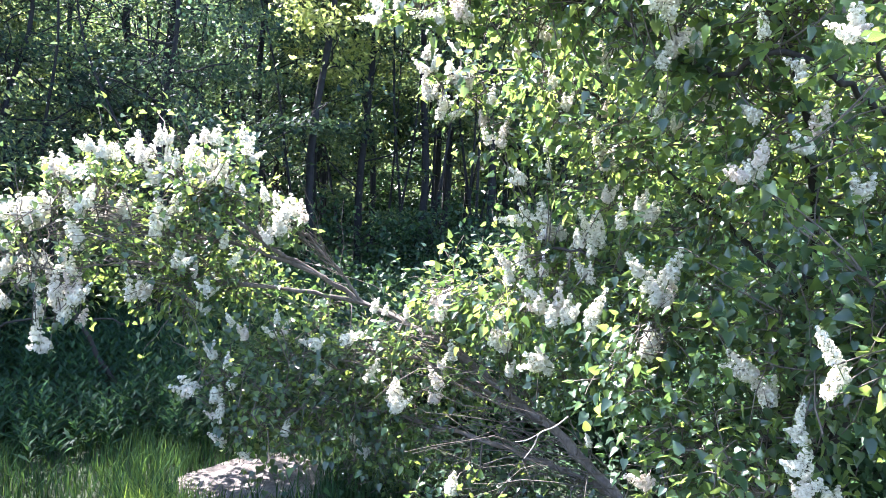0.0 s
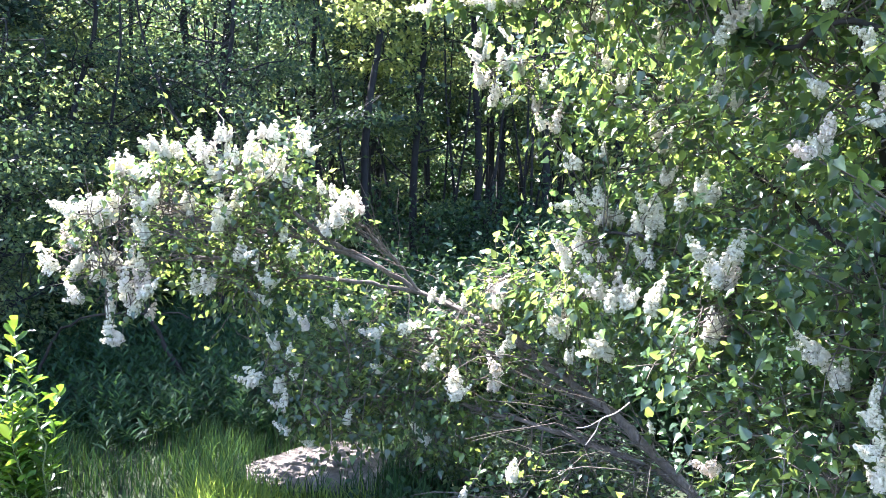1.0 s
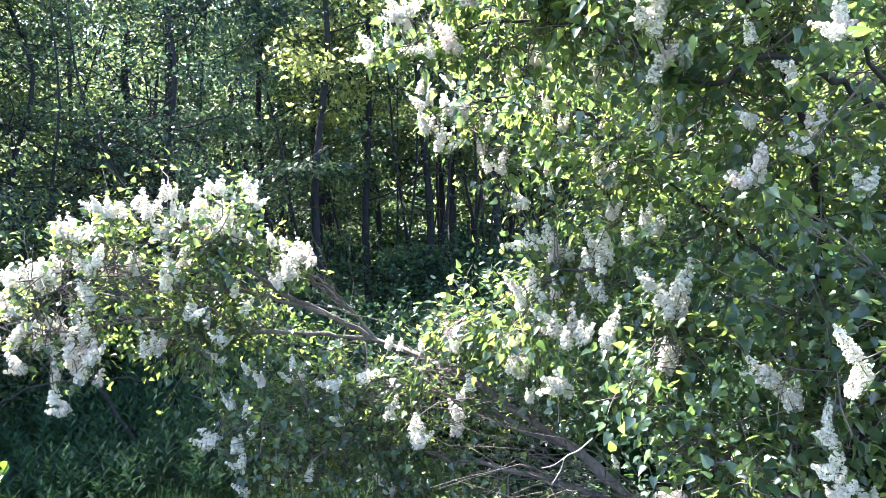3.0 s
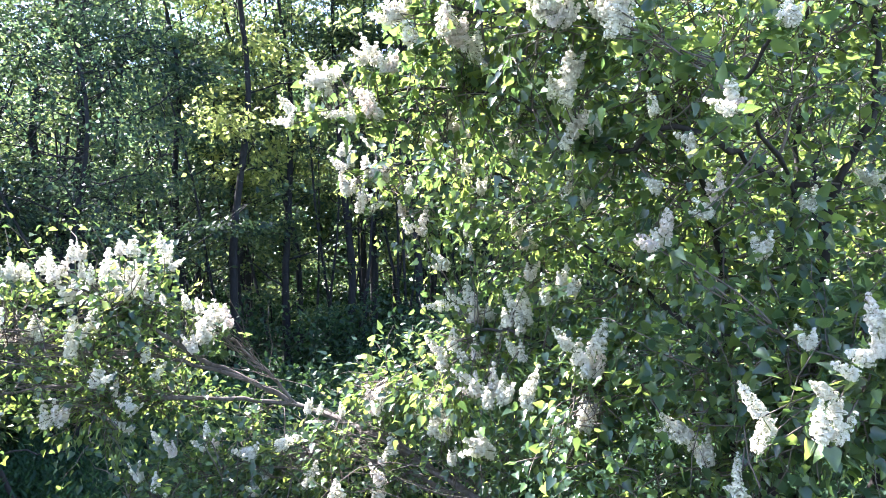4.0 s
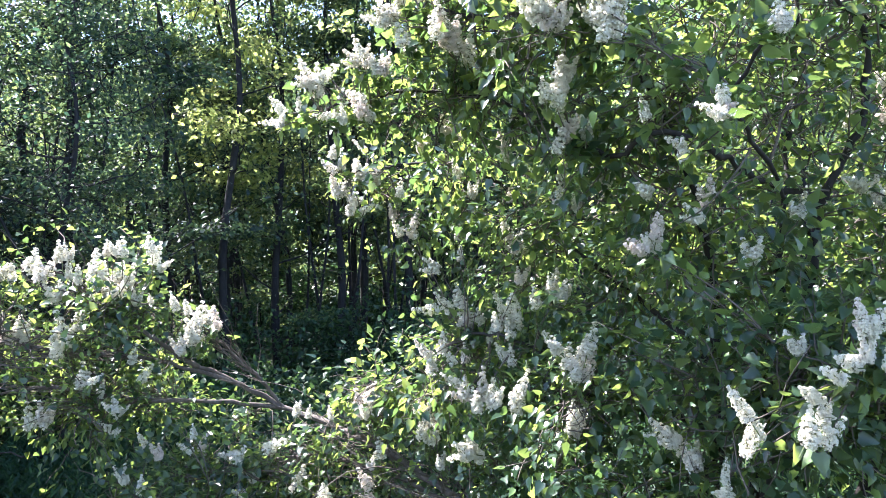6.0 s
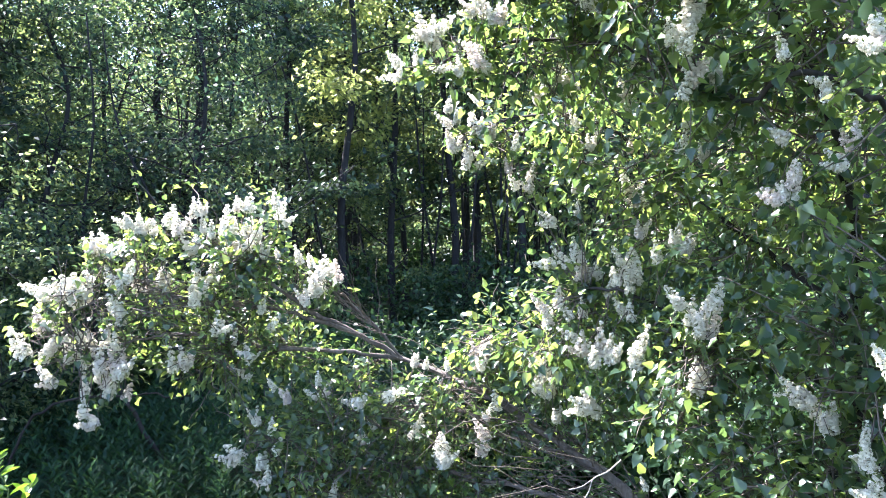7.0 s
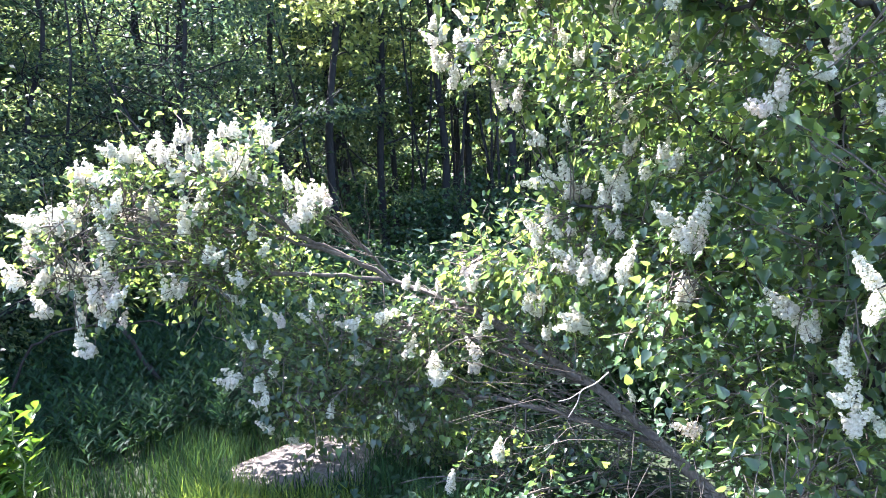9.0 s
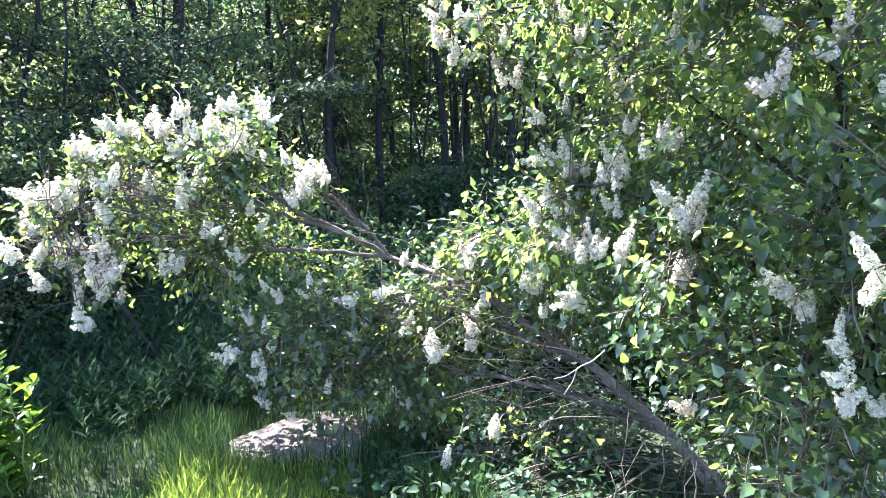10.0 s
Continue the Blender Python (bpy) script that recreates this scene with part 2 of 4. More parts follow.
# ---- the lilacs ----
def panicle(seed, plump, twin=False):
    """A lilac flower head about 0.165 long: a cone of small round sprays, each packed with four-petalled florets; a twin has two cones."""
    g = np.random.default_rng(seed)
    petal = np.array([(0, 0.0006, 0), (0.0032, 0.0034, 0.0009), (0.0, 0.0068, 0.0002), (-0.0032, 0.0034, 0.0009)])
    flower = np.concatenate([petal @ np.array([(math.cos(k), math.sin(k), 0), (-math.sin(k), math.cos(k), 0), (0, 0, 1)]) for k in np.arange(4) * math.pi / 2])
    sprays = []
    for lean in ((-0.2, 0.3) if twin else (0.0,)):
        tall_m = 0.165 * (g.uniform(0.75, 0.95) if twin else 1.0)
        turn = g.uniform(0, 6.28)
        levels = 9
        for k in range(levels):
            u = (k + 0.35) / levels
            wide = plump * (0.7 + 0.3 * min(1.0, u / 0.25)) * (1 - u) ** 0.75
            count = max(1, int(round(4.4 * (1 - u) ** 0.7)))
            for n in range(count):
                if u < 0.5 and g.uniform() < 0.12:
                    continue
                ang = turn + k * 1.1 + 6.283 * n / count + g.uniform(-0.3, 0.3)
                r = wide * 0.55 * g.uniform(0.85, 1.15) if count > 1 else 0.0
                size = (0.0075 + 0.27 * wide) * g.uniform(0.85, 1.15)
                z = tall_m * u + g.uniform(-0.008, 0.008)
                sprays.append((np.array((r * math.cos(ang) + lean * z, r * math.sin(ang), z)), size))
    verts, faces, mats, base = [], [], [], 0
    for c, size in sprays:
        # the closed buds and tubes inside a spray
        ball = [(0, 0, 1), (0, 0, -1)] + [(math.cos(k * 1.2566), math.sin(k * 1.2566), 0.45 if i else -0.45) for i in (0, 1) for k in range(5)]
        verts.append(c + 0.4 * size * unit(np.array(ball, float)))
        tris = [(0, 7 + k, 7 + (k + 1) % 5) for k in range(5)] + [(1, 2 + (k + 1) % 5, 2 + k) for k in range(5)] + [(2 + k, 2 + (k + 1) % 5, 7 + (k + 1) % 5, 7 + k) for k in range(5)]
        faces += [tuple(base + i for i in t) for t in tris]
        mats += [2] * len(tris)
        base += 12
        for _ in range(int(7 + 520 * size)):
            way = unit(g.normal(size=3) + 0.9 * unit(c * np.array((1, 1, 0)) + np.array((0, 0, 0.012))))
            face = unit(way + g.normal(size=3) * 0.3)
            x = unit(np.cross(face, g.normal(size=3)))
            y = np.cross(face, x)
            verts.append(c + way * size * g.uniform(0.85, 1.12) + g.uniform(0.85, 1.2) * (flower @ np.stack([x, y, face])))
            for k in range(4):
                faces.append(tuple(base + 4 * k + j for j in range(4)))
                mats.append(0)
            base += 16
    paths = [(np.array([(0, 0, -0.06), (0.002, 0, -0.02), (0, 0, 0.03)]), (0.0026, 0.0024, 0.002))]
    paths += [(np.array([(c[0] * 0.1, c[1] * 0.1, c[2] * 0.85), c * np.array((0.6, 0.6, 0.95)), c]), (0.0015, 0.0012, 0.0009)) for c, _ in sprays]
    v, f = tubes(paths, 4)
    faces += [tuple(i + base for i in q) for q in f]
    mats += [1] * len(f)
    return mesh_from("flower_head", np.concatenate(verts + [v]), faces, [PETAL, GREEN_STALK, BUD], mats, smooth=False)


PANICLES = [panicle(s, p, t) for s, (p, t) in enumerate(((0.034, False), (0.041, False), (0.037, True), (0.031, True), (0.045, False), (0.038, False), (0.035, True)))]
SINGLE_LEAF = mesh_from("leaf", LILAC_SHAPE[0], LILAC_SHAPE[1], [LILAC_LEAF_SINGLE])


def leaves_at(points, outward, spread, sizes):
    """Directions for leaves that hang outwards from their twigs with the upper side to the sky."""
    n = len(points)
    along = unit(outward + rng.normal(size=(n, 3)) * spread + np.array((0, 0, -0.25)))
    facing = unit(rng.normal(size=(n, 3)) * 0.55 + np.array((0, 0, 1.0)) + 0.35 * outward)
    return points, along, facing, sizes


def lilac(base, label, limbs, clumps, flowers, near, density, leaf_size, group, bark, gap=None, bare=(), low=0.0, airy=1.0):
    """A lilac bush: limbs, twigs, leaves and flower heads. near: the box of the plan in which leaves are pieces of their own; bare: limbs whose open side towards the path carries no leaves."""
    bush = thing("lilac_bush", base, label, "bush", group)
    base = np.array(base)
    knots = []
    for points, r0, r1 in limbs:
        line = smooth_line(points, 6, 0.006)
        v, f = tubes([(line - base, np.linspace(r0, r1, len(line)) * (1 + 0.12 * rng.normal(size=len(line))))], 8)
        part("limb", mesh_from("limb", v, f, [bark]), bush)
        knots.append(line)
    knots = np.concatenate(knots)
    stems, spots, outs = [], [], []
    # twigs that fill the clumps
    for x, y, z, r in clumps:
        c = np.array((x, y + 0.12, z))
        root = knots[np.argmin(np.linalg.norm(knots - c, axis=1))]
        if np.linalg.norm(root - c) > 0.08:
            stems.append(twig(root, c, 0.006, 0.003, 0.2, 9))
        course = unit(c - root + np.array((0, 0, 0.05)))
        for _ in range(int(9 + 105 * r)):
            d = unit(rng.normal(size=3) + 0.55 * course + np.array((-0.05, 0, 0.2)))
            s = c - course * r * rng.uniform(0, 0.9) + rng.normal(size=3) * 0.24 * r
            line, radii = twig(s, s + d * r * rng.uniform(0.65, 1.2), 0.0038, 0.0013, 0.22, 5)
            stems.append((line, radii))
            m = max(3, int(density * r * r * 26 / (9 + 105 * r)))
            u = rng.uniform(0.2, 1.0, m) ** 0.65
            k = np.minimum((u * 4).astype(int), 3)
            p = line[k] + (line[k + 1] - line[k]) * (u * 4 - k)[:, None] + rng.normal(size=(m, 3)) * 0.055
            spots.append(p)
            outs.append(unit(p - line[k] + d * 0.05))
    # flower heads at the twig ends, each with its own pairs of leaves
    for x, y, z, length, lean in flowers:
        a, swing = radians(lean + rng.normal() * 14), rng.uniform(-0.6, 0.35)
        up = unit(np.array((math.sin(a), swing * 0.7, math.cos(a) * 0.9 + 0.1)))
        mid = np.array((x, y, z))
        foot = mid - up * length * 0.45
        m = Matrix.Translation(foot - base) @ Vector(up).to_track_quat("Z", "Y").to_matrix().to_4x4() @ Matrix.Rotation(rng.uniform(0, 6.28), 4, "Z") @ Matrix.Diagonal((*[(1.04 if y > 2.0 else 0.9) * length / 0.165 * s for s in (rng.uniform(0.95, 1.25), rng.uniform(0.95, 1.25), rng.uniform(0.82, 1.0))], 1))
        part("flower_head", PANICLES[int(rng.integers(len(PANICLES)))], bush, m=m)
        d = knots - foot
        far = np.linalg.norm(d, axis=1)
        root = knots[np.argmin(far + 0.6 * np.maximum(0, d[:, 2]))]
        back = unit(root - foot)
        start = foot + back * min(np.linalg.norm(root - foot), 0.45) - np.array((0, 0, 0.03))
        line, radii = twig(start, foot, 0.004, 0.002, 0.12, 6)
        stems.append((line, radii))
        n = int(rng.integers(14, 22))
        u = rng.uniform(0.1, 0.98, n)
        k = np.minimum((u * 5).astype(int), 4)
        p = line[k] + (line[k + 1] - line[k]) * (u * 5 - k)[:, None] + rng.normal(size=(n, 3)) * 0.025
        spots.append(p)
        outs.append(unit(rng.normal(size=(n, 3)) + up * 0.4))
    v, f = tubes([(p - base, r) for p, r in stems], 4)
    part("brushwood", mesh_from("brushwood", v, f, [TWIG_BARK]), bush, "thin brown twigs", kind="stuff")
    spots, outs = np.concatenate(spots), np.concatenate(outs)
    keep = (np.linalg.norm(spots - np.array((0, 0, 1.7)), axis=1) > 0.9) & (spots[:, 2] > 0.06)
    # few leaves low on the stems
    keep &= (spots[:, 2] > low) | (rng.uniform(size=len(spots)) < 0.7)
    # the crown is open towards its top and outer side
    keep &= ~((spots[:, 2] > 2.0) & (spots[:, 0] > 1.15) & (spots[:, 1] > 1.9)) | (rng.uniform(size=len(spots)) < airy)
    if gap:
        # an airy place in the crown that lets the sun down to the grass
        off = np.cross(spots - np.array(gap[0]), np.array(toward_sun))
        keep &= (np.linalg.norm(off, axis=1) > gap[1]) | (spots[:, 2] > 1.6) | (rng.uniform(size=len(spots)) < 0.3)
    for i, first, last, wide in bare:
        line = smooth_line(limbs[i][0], 6)[first:last]
        for c in line[::2]:
            toward = unit(np.array((0, 0, 1.7)) - c)
            ahead = (spots - c) @ toward
            off = np.linalg.norm(spots - c - ahead[:, None] * toward, axis=1)
            keep &= ~((off < wide * (1 - 0.12 * np.clip(ahead, 0, 3))) & (ahead > -0.02) & (ahead < 1.6)) | (rng.uniform(size=len(spots)) < 0.1)
    heads = np.array(flowers)
    for x, y, z, length, _ in heads:
        # flower heads stand at the outside of the foliage
        outward = unit(np.array((x, y, z)) - base - np.array((0, 0.6, 1.0))) + np.array((0, -0.8, 0.25))
        for k in (0.1, 0.8, 1.5, 2.2):
            keep &= ((spots - np.array((x, y, z)) - outward * length * k * 0.6) ** 2).sum(1) > (length * 0.47) ** 2
        for k in (0.7, 1.5, 2.3):
            keep &= ((spots - np.array((x, y, z)) - np.array(toward_sun) * length * k) ** 2).sum(1) > (length * 0.42) ** 2
    spots, outs = spots[keep], outs[keep]
    sizes = leaf_size * rng.uniform(0.65, 1.3, len(spots))
    p, along, facing, sizes = leaves_at(spots, outs, 0.5, sizes)
    single = np.zeros(len(p), bool)
    lo, hi = np.array(near)
    inside = np.flatnonzero(((p > lo) & (p < hi)).all(1))[:300]
    single[inside] = True
    part("foliage", leaf_cloud("foliage", LILAC_LEAF, LILAC_SHAPE, p[~single] - base, along[~single], facing[~single], sizes[~single]), bush, "dense dark green heart-shaped leaves", kind="stuff")
    for i in inside:
        y = Vector(along[i])
        x = y.cross(Vector(facing[i])).normalized()
        z = x.cross(y)
        m = Matrix((x, y, z)).transposed().to_4x4()
        part("leaf", SINGLE_LEAF, bush, m=Matrix.Translation(p[i] - base) @ m @ Matrix.Scale(sizes[i], 4))
    return bush


LEANING_FLOWERS_1 = [
    (-1.32, 4.29, 2.01, 0.14, -20), (-1.24, 4.19, 2, 0.1, 10), (-0.81, 4.08, 2.02, 0.12, 0), (-0.79, 4.15, 1.97, 0.13, 5), (-0.74, 4.12, 1.91, 0.11, 40), (-1.02, 4.22, 2.03, 0.12, -10),
    (-0.98, 4.21, 2.02, 0.13, 10), (-1.09, 4.32, 2.02, 0.1, -10), (-1.1, 4.17, 1.93, 0.16, -15), (-1.14, 4.22, 1.86, 0.16, -5), (-1.07, 4.2, 1.89, 0.11, 5), (-1.02, 4.27, 1.87, 0.16, 20),
    (-0.96, 4.27, 1.85, 0.17, 20), (-0.97, 4.16, 1.8, 0.14, 20), (-1.11, 4.26, 1.76, 0.16, 20), (-1.05, 4.22, 1.78, 0.14, 0), (-0.9, 4.2, 1.75, 0.12, 5), (-0.82, 4.12, 1.73, 0.07, 10),
]
LEANING_FLOWERS_2 = [
    (-1.27, 4.27, 1.9, 0.12, -5), (-1.18, 4.12, 1.87, 0.12, 5), (-1.43, 4.21, 1.96, 0.16, 0), (-1.37, 4.12, 1.9, 0.14, 20), (-1.36, 4.28, 1.93, 0.13, 10), (-1.31, 4.19, 1.8, 0.16, -15),
    (-1.66, 4.1, 1.94, 0.13, -40), (-1.6, 4.12, 1.91, 0.12, -10), (-1.58, 4.19, 1.91, 0.13, 0), (-1.53, 4.2, 1.9, 0.12, 10), (-1.89, 4.2, 1.81, 0.16, -30), (-1.86, 4.27, 1.83, 0.15, 0),
    (-1.79, 4.24, 1.79, 0.15, 20), (-1.7, 4.14, 1.79, 0.15, 40), (-2.16, 4.11, 1.56, 0.18, -70), (-2.16, 4.23, 1.56, 0.17, -20), (-2.09, 4.26, 1.57, 0.18, 0), (-2.01, 4.19, 1.55, 0.19, -10),
]
LEANING_FLOWERS_3 = [
    (-1.95, 4.18, 1.59, 0.23, 0), (-1.94, 4.25, 1.54, 0.18, 30), (-2.05, 4.34, 1.48, 0.18, 60), (-2.22, 4.26, 1.38, 0.16, -20), (-2.13, 4.27, 1.38, 0.14, 20), (-2.3, 4.18, 1.27, 0.22, -30),
    (-1.79, 4.22, 1.62, 0.15, -10), (-1.7, 4.15, 1.6, 0.15, 0), (-1.62, 4.07, 1.65, 0.16, 10), (-1.65, 4.26, 1.56, 0.16, -15), (-1.58, 4.3, 1.57, 0.13, 0), (-1.51, 4.3, 1.62, 0.16, 0),
    (-1.48, 4.26, 1.56, 0.11, 10), (-1.27, 4.15, 1.57, 0.2, 0), (-1.23, 4.31, 1.64, 0.2, 10), (-1.29, 4.11, 1.5, 0.15, -10), (-1.74, 4.14, 1.45, 0.17, -50), (-1.72, 4.19, 1.41, 0.15, 10),
]
LEANING_FLOWERS_4 = [
    (-2.18, 4.28, 1.21, 0.18, 0), (-2.08, 4.16, 1.26, 0.16, 10), (-2.1, 4.06, 1.11, 0.14, -60), (-2.15, 4.19, 1.04, 0.13, -70), (-2.08, 4.3, 1.24, 0.16, 0), (-2.02, 4.2, 1.19, 0.12, 10),
    (-1.99, 4.28, 1.27, 0.14, -10), (-1.92, 4.27, 1.23, 0.16, 0), (-1.83, 4.24, 1.27, 0.16, 5), (-1.77, 4.21, 1.24, 0.14, 10), (-1.97, 4.22, 1.16, 0.15, -40), (-1.79, 4.06, 1.16, 0.17, 0),
    (-1.71, 4.11, 1.15, 0.19, 5), (-1.66, 4.07, 1.11, 0.17, 10), (-1.82, 4.25, 1.05, 0.18, -10), (-1.76, 4.15, 1, 0.15, 0), (-1.69, 4.19, 0.97, 0.12, 20), (-1.91, 4.3, 1.06, 0.15, -20),
]
LEANING_FLOWERS_5 = [
    (-1.93, 4.18, 1.01, 0.14, 0), (-1.94, 4.18, 0.89, 0.15, -10), (-1.91, 4.15, 0.82, 0.15, -60), (-1.45, 4.21, 1.13, 0.15, -30), (-1.36, 4.2, 1.15, 0.16, 10), (-1.17, 4.17, 1.34, 0.17, 0),
    (-1.09, 4.09, 1.32, 0.09, 60), (-1.09, 4.21, 1.25, 0.1, 20), (-1.01, 4.08, 1.19, 0.11, -50), (-0.99, 4.2, 1.14, 0.11, 20), (-1.07, 4.26, 1.04, 0.14, -50), (-0.93, 4.22, 1.43, 0.11, 0),
    (-0.86, 4.21, 1.33, 0.12, 5), (-0.65, 4.22, 1.68, 0.11, 0), (-0.58, 4.15, 1.63, 0.15, 0), (-0.54, 4.29, 1.64, 0.14, 5), (-0.49, 4.15, 1.61, 0.15, 0), (-0.62, 4.11, 1.55, 0.16, -10),
]
LEANING_FLOWERS_6 = [
    (-0.67, 4.06, 1.49, 0.13, -20), (-0.6, 4.27, 1.53, 0.16, 10), (-0.72, 4.23, 1.71, 0.12, -10), (-0.58, 3.92, 1.05, 0.09, 0), (-0.55, 4.09, 0.97, 0.12, 20), (-0.64, 4.06, 0.94, 0.1, -20),
    (-0.77, 3.99, 0.96, 0.12, 0), (-0.87, 4.14, 0.98, 0.11, -20), (-0.96, 4.09, 0.83, 0.13, -10), (-0.84, 3.96, 0.79, 0.11, 0), (-0.81, 3.97, 0.69, 0.12, 20), (-0.91, 4, 0.61, 0.13, -10),
    (-0.86, 3.9, 0.55, 0.11, 0), (-0.91, 3.97, 0.48, 0.11, -60), (-0.92, 4.1, 0.31, 0.13, -50), (-0.77, 4.13, 0.21, 0.12, -70), (-1.08, 4.1, 0.62, 0.14, -70), (-1.09, 3.97, 0.62, 0.13, -60),
]
LEANING_FLOWERS_7 = [
    (-0.42, 4.04, 0.89, 0.14, -80), (-0.36, 4.01, 0.9, 0.12, 70), (-0.18, 4.03, 0.93, 0.15, 60), (-0.31, 4.13, 0.75, 0.09, 0), (-0.37, 4.04, 0.7, 0.11, -20), (-0.27, 4.15, 0.53, 0.09, 0),
    (-0.06, 4.14, 0.72, 0.18, 0), (0.07, 4.01, 0.64, 0.19, -5), (0.1, 3.93, 0.6, 0.15, 20), (0.28, 3.96, 0.74, 0.16, -5), (0.3, 4.06, 0.62, 0.14, 10), (0.31, 3.91, 0.83, 0.09, 0),
    (-0.15, 4.13, 0.32, 0.13, -20), (-0.11, 4.05, 0.28, 0.12, -60), (-0.52, 3.95, 0.44, 0.12, 0), (0.34, 3.32, 0.4, 0.14, -5), (0.11, 3.47, 0.18, 0.14, 0), (0.3, 3.97, 1.11, 0.14, 0),
]
LEANING_FLOWERS_8 = [
    (0.36, 4.08, 1.16, 0.16, 10), (-0.06, 4.03, 1.12, 0.1, 0), (0, 4.18, 1.07, 0.08, 10), (0.11, 3.94, 1.1, 0.09, 0), (0.37, 3.97, 0.89, 0.13, 0), (0.59, 3.81, 1.03, 0.2, -20),
    (0.65, 3.81, 0.99, 0.17, 0), (0.65, 3.68, 0.87, 0.11, 0), (0.68, 3.29, 0.99, 0.15, -60), (1.02, 2.75, 0.65, 0.15, -75), (0.97, 3.29, 0.62, 0.08, -20),
]
LEANING_FLOWERS = LEANING_FLOWERS_1 + LEANING_FLOWERS_2 + LEANING_FLOWERS_3 + LEANING_FLOWERS_4 + LEANING_FLOWERS_5 + LEANING_FLOWERS_6 + LEANING_FLOWERS_7 + LEANING_FLOWERS_8
LEANING_CLUMPS_1 = [
    (-1.25, 4.2, 1.8, 0.36), (-1.66, 4.2, 1.72, 0.3), (-1.94, 4.2, 1.53, 0.27), (-0.94, 4.2, 1.79, 0.25), (-1.56, 4.3, 1.44, 0.39), (-1.92, 4.2, 1.29, 0.3),
    (-2.15, 4.2, 1.3, 0.2), (-1.15, 4.3, 1.32, 0.33), (-0.75, 4.3, 1.55, 0.22), (-1.74, 4, 1.09, 0.13), (-1.37, 4.4, 1.05, 0.36), (-0.87, 4.7, 1.13, 0.3),
    (-0.58, 4.1, 0.79, 0.36), (-0.94, 4.1, 0.71, 0.25), (-0.86, 4, 0.41, 0.15), (-0.29, 4.1, 0.78, 0.28), (0.07, 4.1, 0.75, 0.28), (-0.34, 4.1, 0.38, 0.27),
    (-0.01, 4, 0.18, 0.2), (0.46, 4.2, 1.08, 0.25), (0.65, 3.9, 0.99, 0.2), (-0.61, 4.2, 0.43, 0.28), (0.34, 4.75, 0.94, 0.15), (0.15, 3.9, 0.01, 0.17),
]
LEANING_CLUMPS_2 = [
    (0.35, 4, 0.63, 0.21), (-0.14, 4.1, 0.57, 0.22), (0.24, 4, 0.3, 0.15), (0.05, 4, 0.48, 0.18), (0.66, 4.3, 0.53, 0.16), (0.74, 3.7, 0.8, 0.17),
    (0.46, 3.8, 0.13, 0.18), (0.95, 3.5, 0.88, 0.18), (-0.42, 4.8, 0.94, 0.19), (0.71, 3.5, 0.17, 0.18), (0.95, 3.35, 0.18, 0.15), (0.31, 3.6, 0.03, 0.17),
    (0.54, 3.4, 0.04, 0.15), (-0.17, 3.9, 0.07, 0.15), (0.86, 3.6, 0.82, 0.16),
]
LEANING_CLUMPS = LEANING_CLUMPS_1 + LEANING_CLUMPS_2
TALL_FLOWERS_1 = [
    (-0.1, 3.04, 2.51, 0.1, -60), (-0.12, 3.05, 2.44, 0.1, -80), (-0.08, 2.99, 2.44, 0.08, 0), (-0.01, 3, 2.51, 0.07, 0), (0.02, 2.92, 2.61, 0.12, -40), (0.06, 2.94, 2.6, 0.12, -10),
    (0.11, 2.93, 2.62, 0.11, 40), (0.06, 2.95, 2.57, 0.1, 0), (-0.01, 2.95, 2.59, 0.08, -70), (0.19, 2.91, 2.67, 0.1, -50), (0.23, 2.9, 2.72, 0.11, -25), (0.27, 2.92, 2.69, 0.1, 0),
    (0.3, 2.89, 2.65, 0.1, 5), (0.34, 2.89, 2.65, 0.11, 10), (0.21, 2.97, 2.54, 0.11, -45), (0.22, 2.9, 2.48, 0.13, -20), (0.26, 2.93, 2.47, 0.12, 10), (0.15, 2.93, 2.45, 0.09, -45),
]
TALL_FLOWERS_2 = [
    (0.09, 2.97, 2.45, 0.1, -75), (0.31, 2.9, 2.85, 0.12, -50), (0.34, 2.9, 2.89, 0.12, -30), (0.42, 2.92, 2.96, 0.12, -10), (0.48, 2.88, 2.98, 0.14, 0), (0.53, 2.8, 2.98, 0.12, 0),
    (0.58, 2.78, 2.95, 0.12, 0), (0.64, 2.79, 3.01, 0.14, 0), (0.71, 2.82, 2.97, 0.12, 0), (0.75, 2.79, 2.99, 0.12, 10), (0.39, 2.92, 2.87, 0.1, 0), (0.4, 2.87, 2.77, 0.14, 0),
    (0.44, 2.93, 2.75, 0.12, 10), (0.54, 2.73, 2.78, 0.17, 0), (0.57, 2.71, 2.73, 0.15, 10), (0.5, 2.68, 2.73, 0.11, -10), (0.6, 2.71, 2.69, 0.11, 10), (0.66, 2.78, 2.68, 0.14, 0),
]
TALL_FLOWERS_3 = [
    (0.74, 2.89, 2.66, 0.12, 0), (0.79, 2.87, 2.69, 0.12, 0), (0.83, 2.87, 2.75, 0.12, 0), (0.91, 2.88, 2.77, 0.11, 0), (0.89, 2.88, 2.69, 0.11, 0), (0.96, 2.92, 2.75, 0.11, 20),
    (0.72, 2.18, 2.65, 0.17, -45), (0.81, 2.22, 2.69, 0.21, 5), (0.83, 2.17, 2.6, 0.12, 30), (0.76, 2.17, 2.59, 0.12, -20), (0.87, 1.87, 2.55, 0.21, 0), (0.83, 1.93, 2.6, 0.14, -10),
    (0.91, 1.92, 2.48, 0.11, 10), (0.84, 1.87, 2.45, 0.1, -30), (0.86, 2.13, 2.72, 0.12, 0), (0.89, 2.38, 2.46, 0.16, 0), (0.92, 2.39, 2.5, 0.13, 10), (0.84, 2.41, 2.42, 0.11, -10),
]
